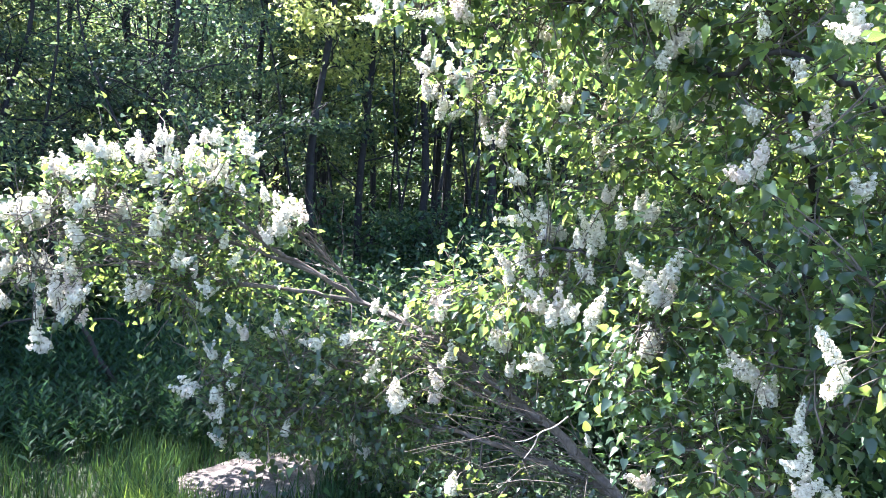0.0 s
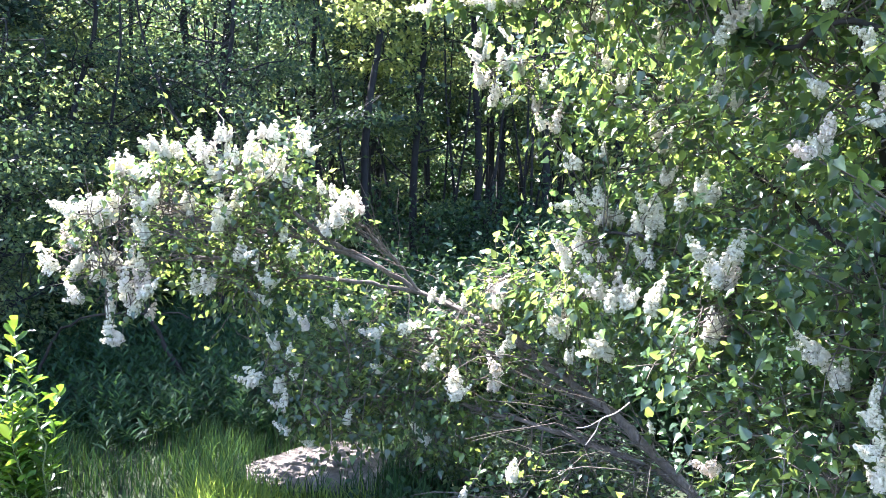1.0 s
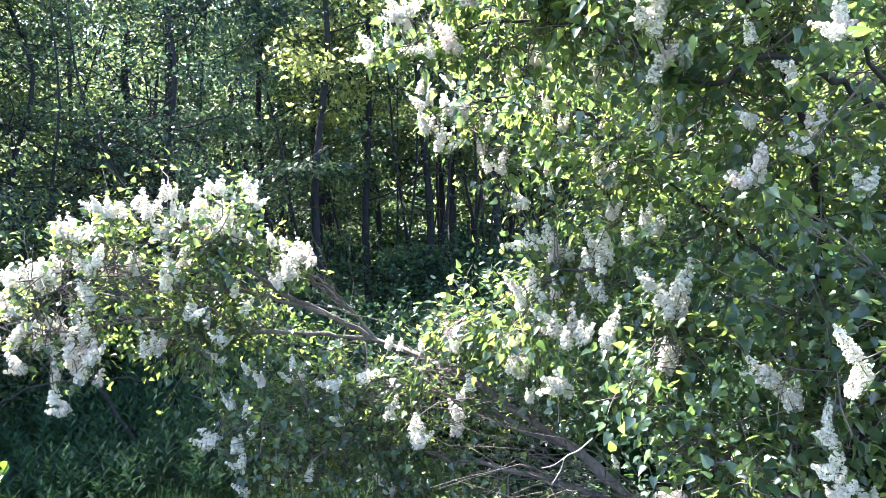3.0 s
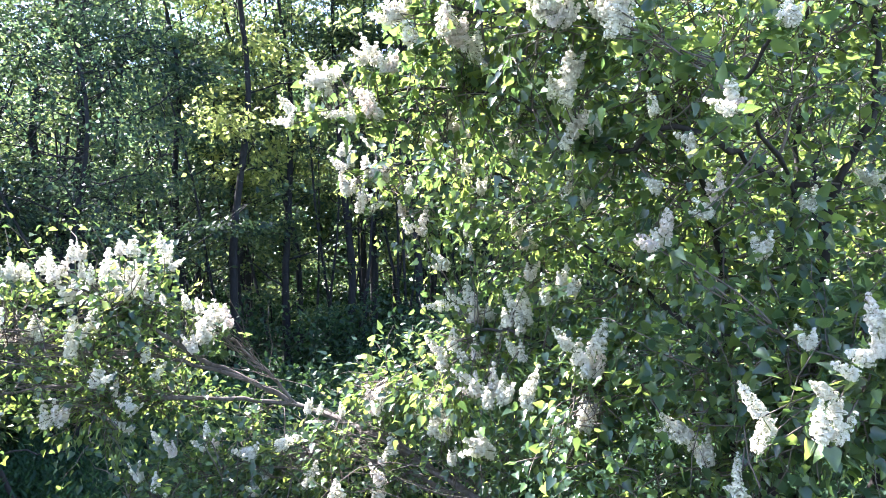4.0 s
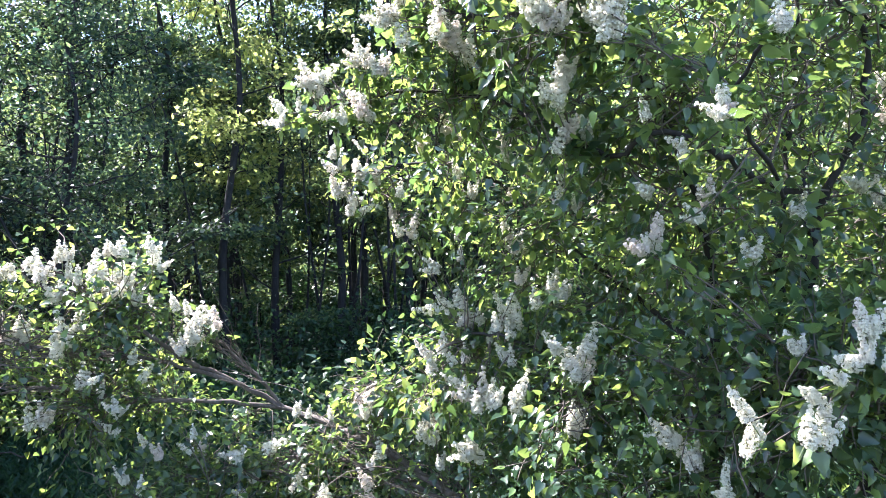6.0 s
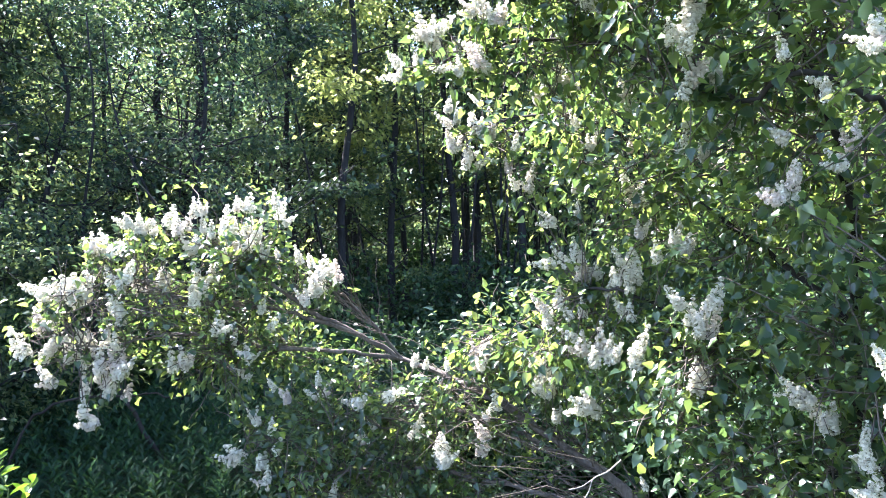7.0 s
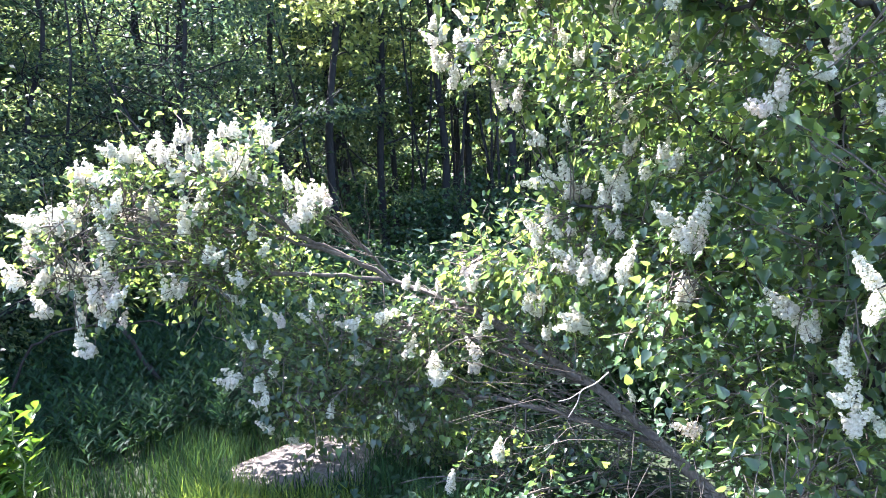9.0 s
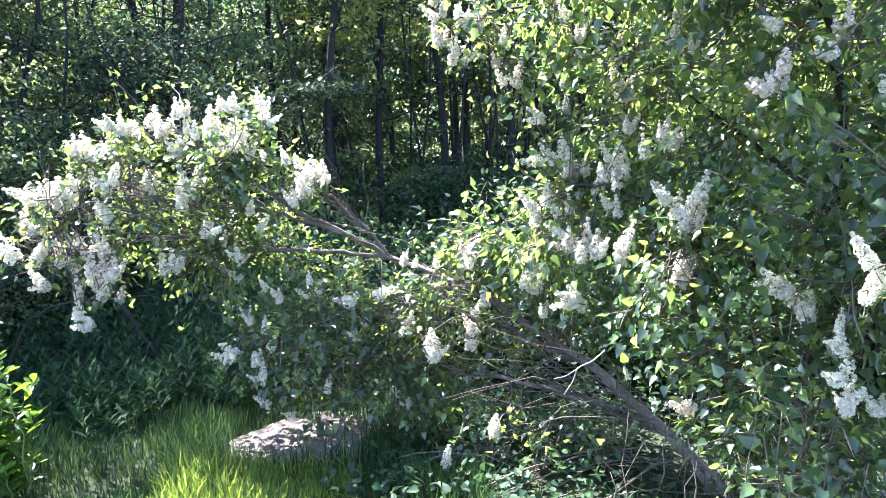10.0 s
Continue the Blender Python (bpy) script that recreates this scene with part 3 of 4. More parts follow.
TALL_FLOWERS_4 = [
    (0.89, 2.38, 2.39, 0.12, 0), (0.95, 2.23, 2.64, 0.1, 0), (0.97, 2.49, 2.31, 0.13, 0), (0.93, 2.5, 2.33, 0.11, -10), (1.03, 2.5, 2.31, 0.11, 10), (0.92, 2.49, 2.25, 0.1, 0),
    (0.65, 3.21, 2.47, 0.13, -10), (0.68, 3.23, 2.44, 0.11, 0), (0.55, 3.31, 2.42, 0.13, -5), (0.63, 3.08, 2.63, 0.1, 0), (0.82, 3.12, 2.64, 0.1, 0), (0.9, 3.01, 2.47, 0.1, -40),
    (0.84, 3, 2.36, 0.12, -10), (0.9, 3.01, 2.39, 0.1, 0), (0.86, 2.99, 2.31, 0.1, 0), (0.72, 3.39, 2.31, 0.11, 0), (0.8, 3.4, 2.21, 0.1, 0), (0.98, 3.37, 2.18, 0.1, 0),
]
TALL_FLOWERS_5 = [
    (0.99, 3.51, 2.02, 0.14, -10), (1.03, 3.48, 1.98, 0.12, 0), (1.06, 3.49, 1.95, 0.13, 0), (1.02, 3.52, 1.92, 0.12, -60), (0.17, 3.81, 2.48, 0.11, 0), (0.2, 3.78, 2.42, 0.11, 0),
    (0.13, 3.81, 2.39, 0.11, -60), (0.18, 3.83, 2.29, 0.13, 0), (0.15, 3.82, 2.31, 0.1, -10), (0.28, 3.82, 2.38, 0.14, 0), (0.34, 3.79, 2.36, 0.14, 5), (0.38, 3.8, 2.35, 0.13, 10),
    (0.24, 3.81, 2.23, 0.13, -20), (0.24, 3.73, 2.18, 0.13, 20), (0.32, 3.76, 2.16, 0.09, 60), (0.45, 3.7, 2.14, 0.09, 0), (0.49, 3.7, 2.26, 0.11, 0), (0.55, 3.61, 2.09, 0.1, 0),
]
TALL_FLOWERS_6 = [
    (0.45, 3.57, 2.04, 0.1, -20), (0.52, 3.58, 2.03, 0.1, 0), (0.3, 3.83, 2.5, 0.1, -50), (0.75, 3.49, 1.9, 0.09, 0), (0.59, 3.49, 1.84, 0.12, -80), (0.74, 3.47, 2.01, 0.09, 0),
    (0.73, 3.49, 1.7, 0.13, 0), (0.66, 3.5, 1.66, 0.12, -40), (0.75, 3.47, 1.61, 0.16, 0), (0.8, 3.49, 1.6, 0.13, 10), (0.85, 3.49, 1.58, 0.1, 60), (0.59, 3.58, 1.63, 0.13, -80),
    (0.89, 3.32, 1.66, 0.11, -20), (0.95, 3.33, 1.63, 0.15, 0), (0.88, 3.32, 1.58, 0.12, -10), (0.97, 3.3, 1.59, 0.13, 5), (0.92, 3.27, 1.54, 0.12, 0), (0.86, 3.39, 1.5, 0.09, 0),
]
TALL_FLOWERS_7 = [
    (1.08, 3.1, 1.75, 0.14, -20), (1.14, 3.09, 1.71, 0.13, 20), (1, 3.11, 1.68, 0.12, 0), (1, 3.31, 1.79, 0.11, 0), (1.05, 2.82, 2.19, 0.1, 0), (1.02, 2.8, 2.09, 0.11, -10),
    (1.09, 2.78, 2.07, 0.1, 0), (1.15, 2.62, 2.15, 0.11, 0), (0.65, 3.52, 1.47, 0.12, 0), (0.55, 3.48, 1.44, 0.12, -30), (0.59, 3.48, 1.38, 0.12, 0), (0.66, 3.41, 1.41, 0.11, -30),
    (0.74, 3.42, 1.42, 0.11, 0), (0.65, 3.33, 1.31, 0.11, -50), (0.7, 3.27, 1.29, 0.12, -10), (0.79, 3.28, 1.28, 0.15, 0), (0.83, 3.2, 1.25, 0.15, 10), (0.68, 3.3, 1.24, 0.13, -70),
]
TALL_FLOWERS_8 = [
    (0.74, 3.22, 1.23, 0.13, 0), (0.92, 3.1, 1.29, 0.15, 0), (0.9, 3.1, 1.23, 0.12, 0), (0.93, 3.28, 1.41, 0.12, 10), (0.89, 3.31, 1.43, 0.11, -50), (0.96, 2.8, 1.5, 0.13, -40),
    (1.04, 2.83, 1.44, 0.12, 0), (1.07, 2.78, 1.44, 0.13, 5), (1.12, 2.78, 1.5, 0.14, 5), (1.11, 2.79, 1.39, 0.13, 10), (1.05, 2.79, 1.39, 0.11, 0), (1.1, 2.9, 1.17, 0.17, 10),
    (1.07, 2.88, 1.2, 0.13, -10), (0.62, 3.91, 1.06, 0.19, -20), (0.58, 3.92, 1.09, 0.13, -30), (0.29, 4.07, 1.13, 0.19, 0), (0.35, 4.12, 1.18, 0.16, 10), (0.74, 3.38, 0.98, 0.17, -40),
]
TALL_FLOWERS_9 = [
    (0.72, 3.39, 0.97, 0.14, -60), (1.26, 2.5, 1.17, 0.16, -60), (1.35, 2.5, 1.11, 0.18, -30), (1.39, 2.48, 1.09, 0.14, 0), (1.15, 1.81, 1.39, 0.13, -20), (1.2, 1.82, 1.33, 0.13, -10),
    (1.15, 1.78, 1.3, 0.1, 0), (1.39, 1.88, 1.55, 0.11, 0), (1.33, 1.56, 1.64, 0.12, -10), (1.38, 1.54, 1.63, 0.13, 30), (1.37, 1.58, 1.57, 0.13, 0), (1.29, 1.57, 1.52, 0.12, -50),
    (1.25, 1.57, 1.49, 0.1, -50), (1.39, 1.54, 1.53, 0.1, 20), (1.47, 1.58, 1.55, 0.09, 60), (1.33, 1.55, 1.62, 0.1, -20), (1.24, 1.65, 1.44, 0.1, -40), (1.25, 1.63, 1.36, 0.13, 10),
]
TALL_FLOWERS_10 = [
    (1.29, 1.62, 1.34, 0.11, 50), (1.3, 1.66, 1.39, 0.1, 0), (1.71, 1.68, 1.52, 0.11, -40), (1.81, 1.73, 1.5, 0.12, 20), (1.84, 1.7, 1.51, 0.1, 0), (1.16, 2.35, 2.06, 0.1, -40),
    (1.31, 2.22, 2.01, 0.11, 10), (1.33, 2.19, 2.03, 0.1, 5), (1.24, 2.17, 1.94, 0.09, -60), (1.13, 2.18, 1.91, 0.1, 0), (1.12, 2.2, 1.86, 0.09, -20), (1.04, 2.18, 1.85, 0.1, -70),
    (1.09, 2.19, 1.86, 0.09, 0), (1.48, 2.21, 1.83, 0.11, 0), (1.72, 2.29, 1.99, 0.12, 0), (2.05, 2.39, 2.08, 0.13, -50), (2.13, 2.38, 2.06, 0.12, 0), (2.18, 2.4, 2.03, 0.11, 10),
]
TALL_FLOWERS_11 = [
    (1.04, 1.63, 2.2, 0.09, 0), (0.97, 1.58, 2.14, 0.09, -60), (1.05, 1.62, 2.15, 0.08, 30), (1.06, 1.92, 2.13, 0.09, -50), (1.08, 1.91, 2.11, 0.08, 0), (1.11, 2.2, 2.3, 0.09, 0),
    (1.08, 1.45, 2.34, 0.1, -10), (1.08, 1.43, 2.32, 0.08, 10), (1.38, 2.2, 2.72, 0.1, 0), (1.52, 2.23, 2.74, 0.13, 0), (1.32, 2.21, 2.76, 0.11, 0), (2.12, 1.9, 2.62, 0.16, -10),
    (2.56, 2.3, 2.28, 0.16, -40), (2.54, 2.32, 2.26, 0.14, 0), (2.08, 1.97, 2.65, 0.12, 0), (2.19, 2.28, 2.73, 0.15, 0), (2.42, 2.63, 2.54, 0.12, 0), (2.4, 2.61, 2.42, 0.15, 20),
]
TALL_FLOWERS_12 = [
    (2.65, 2.52, 2.74, 0.13, 0), (2.7, 2.4, 2.53, 0.17, 0), (2.74, 2.37, 2.7, 0.15, 0), (2.14, 2.5, 2.36, 0.11, 0), (1.34, 2.21, 1.1, 0.08, 10), (1.32, 2.18, 1.05, 0.11, -20),
    (1.31, 2.2, 1.03, 0.08, -60), (1.38, 2.23, 0.93, 0.13, 0), (1.29, 2.17, 0.93, 0.09, -40), (1.36, 2.17, 0.87, 0.12, 20), (1.34, 2.18, 0.84, 0.1, -30), (1.47, 2.21, 0.83, 0.11, 10),
]
TALL_FLOWERS = TALL_FLOWERS_1 + TALL_FLOWERS_2 + TALL_FLOWERS_3 + TALL_FLOWERS_4 + TALL_FLOWERS_5 + TALL_FLOWERS_6 + TALL_FLOWERS_7 + TALL_FLOWERS_8 + TALL_FLOWERS_9 + TALL_FLOWERS_10 + TALL_FLOWERS_11 + TALL_FLOWERS_12
TALL_CLUMPS_1 = [
    (0.55, 3.1, 2.56, 0.28), (0.2, 3, 2.53, 0.15), (0.82, 2.95, 2.66, 0.32), (0.82, 3.5, 2.22, 0.28), (0.45, 3.85, 2.34, 0.21), (1.08, 3.2, 2.17, 0.34),
    (1.04, 2.6, 2.42, 0.29), (1.09, 3.5, 1.75, 0.34), (0.81, 3.6, 1.51, 0.27), (0.89, 3.5, 1.19, 0.34), (1.33, 3, 1.66, 0.38), (1.36, 2.7, 2.1, 0.4),
    (1.36, 2.3, 2.35, 0.32), (1.14, 2.4, 2.74, 0.33), (1.79, 2.4, 2.32, 0.36), (1.61, 2.4, 1.77, 0.38), (1.39, 2.5, 1.34, 0.36), (1.68, 2, 1.44, 0.35),
    (2.12, 2.2, 1.68, 0.31), (2.68, 2.8, 2.37, 0.4), (1.97, 2.4, 2.77, 0.33), (2.91, 2.7, 2.85, 0.35), (1.21, 3.1, 1.19, 0.37), (1.85, 1.95, 1.25, 0.32),
]
TALL_CLUMPS_2 = [
    (1.53, 2.1, 1.2, 0.27), (0.57, 2.9, 2.85, 0.22), (0.56, 3.65, 2.04, 0.17), (0.89, 2.5, 2.74, 0.24), (1.23, 2.4, 2.38, 0.24), (1.49, 2.2, 2.6, 0.2),
    (1.43, 1.95, 1.5, 0.17), (0.34, 4.1, 1.16, 0.23), (0.62, 3.9, 1.1, 0.28), (1.15, 2.05, 2.49, 0.13), (1.27, 1.95, 2.41, 0.14), (1.4, 1.9, 2.64, 0.14),
    (1.66, 2.05, 2.4, 0.18), (2.89, 2.6, 2.01, 0.36), (2.38, 2.1, 1.48, 0.37), (1.31, 2.9, 0.75, 0.29), (1.2, 3.1, 0.78, 0.15), (1.28, 2.3, 0.76, 0.27),
    (1.33, 2.7, 0.42, 0.23), (1.26, 2.1, 0.58, 0.23), (1.08, 3.3, 0.84, 0.17), (1.25, 3.1, 0.95, 0.22), (1, 3.2, 1.13, 0.21), (1.55, 2.5, 0.93, 0.24),
]
TALL_CLUMPS_3 = [
    (1.73, 2.6, 0.44, 0.29), (1.41, 2.2, 0.47, 0.21), (1.34, 2.5, 0.4, 0.2), (2.6, 2.4, 1.3, 0.55), (2.9, 2.9, 1.9, 0.6), (2.4, 1.7, 1, 0.45),
    (1.6, 2.6, 3, 0.5), (2.3, 2.6, 3, 0.55), (0.8, 2.9, 3.05, 0.45), (2.9, 2.2, 2.5, 0.5), (1.9, 3.3, 2.3, 0.5), (3.4, 3.2, 2.6, 0.7),
    (3.2, 2.6, 3.2, 0.6), (2.6, 3.2, 3.4, 0.6), (3.6, 2.6, 1.8, 0.7), (3.2, 3.6, 1.2, 0.6), (2.6, 3.6, 2.8, 0.6),
]
# unseen clumps added overhead to shade the near flowers, and low side shoots
TALL_CLUMPS_4 = [
    (0.62, 2.1, 2.98, 0.26), (0.92, 1.95, 2.96, 0.26), (1.22, 1.75, 2.95, 0.26), (0.75, 1.75, 3.05, 0.26), (1.5, 1.65, 2.9, 0.26), (1.35, 2.0, 3.1, 0.28),
    (0.98, 2.72, 1.0, 0.2), (1.12, 2.6, 0.85, 0.2), (1.05, 2.7, 1.2, 0.16),
]
TALL_CLUMPS = TALL_CLUMPS_1 + TALL_CLUMPS_2 + TALL_CLUMPS_3 + TALL_CLUMPS_4
LEANING_LIMBS = [
    ([(1.5, 3.2, -0.06)] + [(1.38, 3.38, 0.09), (1.16, 3.6, 0.3), (0.91, 3.8, 0.52), (0.7, 3.95, 0.65), (0.38, 4.2, 0.85), (0.09, 4.4, 0.97), (-0.15, 4.55, 1.05), (-0.38, 4.5, 1.2), (-0.65, 4.45, 1.34), (-0.85, 4.3, 1.52), (-1.05, 4.25, 1.68)], 0.03, 0.008),
    ([(-0.15, 4.55, 1.05), (-0.31, 4.5, 1.26), (-0.5, 4.4, 1.47), (-0.6, 4.3, 1.58)], 0.012, 0.005),
    ([(-0.15, 4.55, 1.05), (-0.6, 4.5, 1.12), (-0.99, 4.4, 1.17), (-1.42, 4.3, 1.27), (-1.79, 4.25, 1.23), (-2.05, 4.2, 1.25)], 0.015, 0.004),
    ([(-0.38, 4.5, 1.2), (-0.77, 4.4, 1.36), (-1.09, 4.35, 1.43), (-1.4, 4.3, 1.48), (-1.72, 4.25, 1.61), (-1.96, 4.2, 1.53)], 0.014, 0.004),
    ([(1.42, 3.3, -0.06)] + [(1.31, 3.42, 0.16), (1.16, 3.6, 0.26), (0.78, 3.8, 0.36), (0.37, 4, 0.43), (-0.01, 4.1, 0.49), (-0.47, 4.15, 0.47), (-0.8, 4.1, 0.41)], 0.022, 0.005),
    ([(0.91, 3.8, 0.52), (0.53, 4.1, 0.66), (0.08, 4.2, 0.82), (-0.32, 4.2, 0.81), (-0.58, 4.15, 0.78)], 0.013, 0.005),
]
TALL_LIMBS = [
    ([(1.85, 2.75, -0.05)] + [(2.11, 2.3, 1.38), (2.11, 2.2, 1.81), (2.16, 2.16, 2.01), (2.23, 2.15, 2.18), (2.3, 2.15, 2.36), (2.34, 2.15, 2.49)], 0.025, 0.02),
    ([(2.34, 2.15, 2.49), (2.32, 2.15, 2.62), (2.29, 2.13, 2.77), (2.3, 2.1, 2.96), (2.35, 2.1, 3.22)], 0.017, 0.007),
    ([(2.34, 2.15, 2.49), (2.46, 2.17, 2.62), (2.59, 2.2, 2.8), (2.76, 2.25, 3.13)], 0.017, 0.009),
    ([(2.28, 2.15, 2.36), (2.27, 2.2, 2.45), (2.24, 2.3, 2.56), (2.19, 2.35, 2.67), (2.13, 2.4, 2.75)], 0.008, 0.004),
    ([(2.05, 2.85, -0.05)] + [(2.36, 2.4, 1.35), (2.47, 2.4, 1.81), (2.58, 2.4, 1.99), (2.75, 2.4, 2.21), (3, 2.4, 2.49)], 0.02, 0.012),
    ([(1.6, 2.95, -0.05)] + [(1.92, 2.6, 1.37), (1.94, 2.5, 1.88), (1.96, 2.45, 2.03), (2.04, 2.4, 2.21), (2.08, 2.35, 2.36), (2.05, 2.3, 2.64), (1.8, 2.2, 2.75), (1.64, 2.1, 2.82)], 0.024, 0.006),
    ([(1.55, 3.05, -0.05)] + [(1.89, 2.7, 1.22), (1.85, 2.6, 1.61), (1.8, 2.5, 1.88), (1.84, 2.5, 2.16), (1.92, 2.5, 2.54), (1.94, 2.5, 2.88)], 0.016, 0.006),
    ([(1.96, 2.45, 2.03), (1.69, 2.4, 2.08), (1.44, 2.3, 2.16), (1.24, 2.3, 2.25), (1.1, 2.5, 2.2), (0.96, 2.6, 2.34), (0.85, 2.75, 2.43), (0.75, 2.9, 2.52), (0.48, 3, 2.57), (0.27, 3, 2.53), (0.09, 3, 2.49)], 0.013, 0.005),
    ([(1.45, 3.1, -0.05)] + [(1.73, 2.9, 1.07), (1.67, 2.8, 1.37), (1.63, 2.7, 1.71), (1.51, 2.6, 2.08), (1.33, 2.5, 2.38), (1.09, 2.4, 2.65), (0.95, 2.5, 2.72), (0.76, 2.7, 2.79), (0.56, 2.85, 2.86)], 0.026, 0.006),
    ([(1.67, 2.8, 1.37), (1.49, 3, 1.62), (1.29, 3.2, 1.84), (1.08, 3.4, 2.11), (0.8, 3.5, 2.33), (0.47, 3.75, 2.39), (0.24, 3.8, 2.35)], 0.014, 0.005),
    ([(1.73, 2.9, 1.07), (1.43, 3.1, 1.22), (1.15, 3.2, 1.38), (0.91, 3.3, 1.5), (0.75, 3.45, 1.52)], 0.014, 0.005),
    ([(1.65, 2.8, -0.05)] + [(1.63, 2.7, 1.04), (1.56, 2.4, 1.25), (1.6, 2.1, 1.4), (1.47, 1.7, 1.51)], 0.01, 0.004),
    ([(1.94, 2.5, 1.88), (1.45, 2.1, 2.15), (1.18, 1.8, 2.21), (1.13, 1.6, 2.31), (1.11, 1.5, 2.35)], 0.009, 0.004),
]
leaning = lilac((1.25, 3.4, 0), "leaning lilac bush arching over grass, covered in white flowers", LEANING_LIMBS, LEANING_CLUMPS, LEANING_FLOWERS, ((-1.0, 3.7, 0.3), (0.2, 3.95, 1.2)), 290, 0.038, "flowering lilacs", BARK, ((-0.95, 3.5, 0.15), 0.36), ((0, 6, 62, 0.065), (1, 0, 14, 0.05), (2, 0, 16, 0.035), (3, 0, 14, 0.04), (4, 4, 24, 0.04)), low=0.42)
tall = lilac((1.7, 2.9, 0), "tall dense lilac bush with many stems and white flowers", TALL_LIMBS, TALL_CLUMPS, TALL_FLOWERS, ((0.9, 1.2, 1.0), (2.0, 1.75, 2.2)), 225, 0.042, "flowering lilacs", SHADED_BARK, low=0.9, airy=0.55)


def bare_twigs():
    """Thin bare shoots that fan from the foot of the leaning lilac."""
    trunk = smooth_line(LEANING_LIMBS[0][0], 6)[2:34]
    base = np.array((1.25, 3.4, 0))
    stems = []
    for _ in range(60):
        a = trunk[int(rng.integers(0, len(trunk)))] + rng.normal(size=3) * 0.04
        d = unit(np.array((-1.0, rng.uniform(-0.6, 0.5), rng.uniform(-0.45, 0.75))))
        stems.append(twig(a, a + d * rng.uniform(0.3, 1.0), rng.uniform(0.002, 0.005), 0.001, 0.18, 6))
    for points, _, _ in LEANING_LIMBS:
        line = smooth_line(points, 6)
        for _ in range(24):
            k = int(rng.integers(len(line) // 5, int(len(line) * 0.6)))
            d = unit(unit(line[k + 1] - line[k]) + rng.normal(size=3) * 0.22 + np.array((0, -0.15, 0.02)))
            stems.append(twig(line[k], line[k] + d * rng.uniform(0.25, 0.65), 0.0036, 0.0013, 0.1, 6))
    for _ in range(50):
        x, y = rng.uniform(0.85, 2.3), rng.uniform(2.1, 3.5)
        a = np.array((x, y, 0))
        stems.append(twig(a, a + np.array((rng.normal() * 0.15, rng.normal() * 0.15, rng.uniform(0.35, 1.0))), rng.uniform(0.0025, 0.0055), 0.0015, 0.08, 7))
    v, f = tubes([(p - base, r) for p, r in stems], 5)
    part("dry_brushwood", mesh_from("dry_brushwood", v, f, [TWIG_BARK]), leaning, "thin bare grey-brown shoots", kind="stuff")
    v, f = tubes([(smooth_line(p, 4) - base, np.linspace(r, 0.002, 4 * (len(p) - 1) + 1)) for p, r in (([(0.79, 3, 0.82), (0.72, 2.95, 0.79), (0.65, 2.9, 0.78), (0.63, 2.9, 0.73), (0.59, 2.9, 0.67)], 0.0035), ([(0.65, 2.9, 0.78), (0.6, 2.9, 0.75), (0.55, 2.9, 0.74)], 0.0022))], 6)
    part("dead_twig", mesh_from("dead_twig", v, f, [PALE_WOOD]), leaning, "pale bare dead twig")


bare_twigs()


# ---- stone ----
def build_stone():
    bm = bmesh.new()
    bmesh.ops.create_icosphere(bm, subdivisions=5, radius=1.0)
    for v in bm.verts:
        x, y, z = v.co
        k = 1 + 0.16 * noise.noise(Vector((x * 1.3, y * 1.3, 2.0))) + 0.07 * math.cos(4 * math.atan2(y, x) + 0.6)
        top = math.copysign(abs(z) ** 0.55, z)
        v.co = Vector((0.47 * k * x, 0.46 * k * y, 0.03 * top + 0.02 * x + 0.02 * y))
        v.co += v.normal * 0.016 * noise.fractal(v.co * 6, 1.0, 2.0, 4)
    me = bpy.data.meshes.new("stone_slab")
    bm.to_mesh(me)
    bm.free()
    me.materials.append(STONE)
    me.polygons.foreach_set("use_smooth", np.ones(len(me.polygons), dtype=bool))
    ob = new("stone_slab", me)
    ob.matrix_basis = pose(-0.72, 4.2, -0.005, 0, 0, -8)
    tagged(ob, "low flat grey-pink stone slab in the grass", "stone")


build_stone()


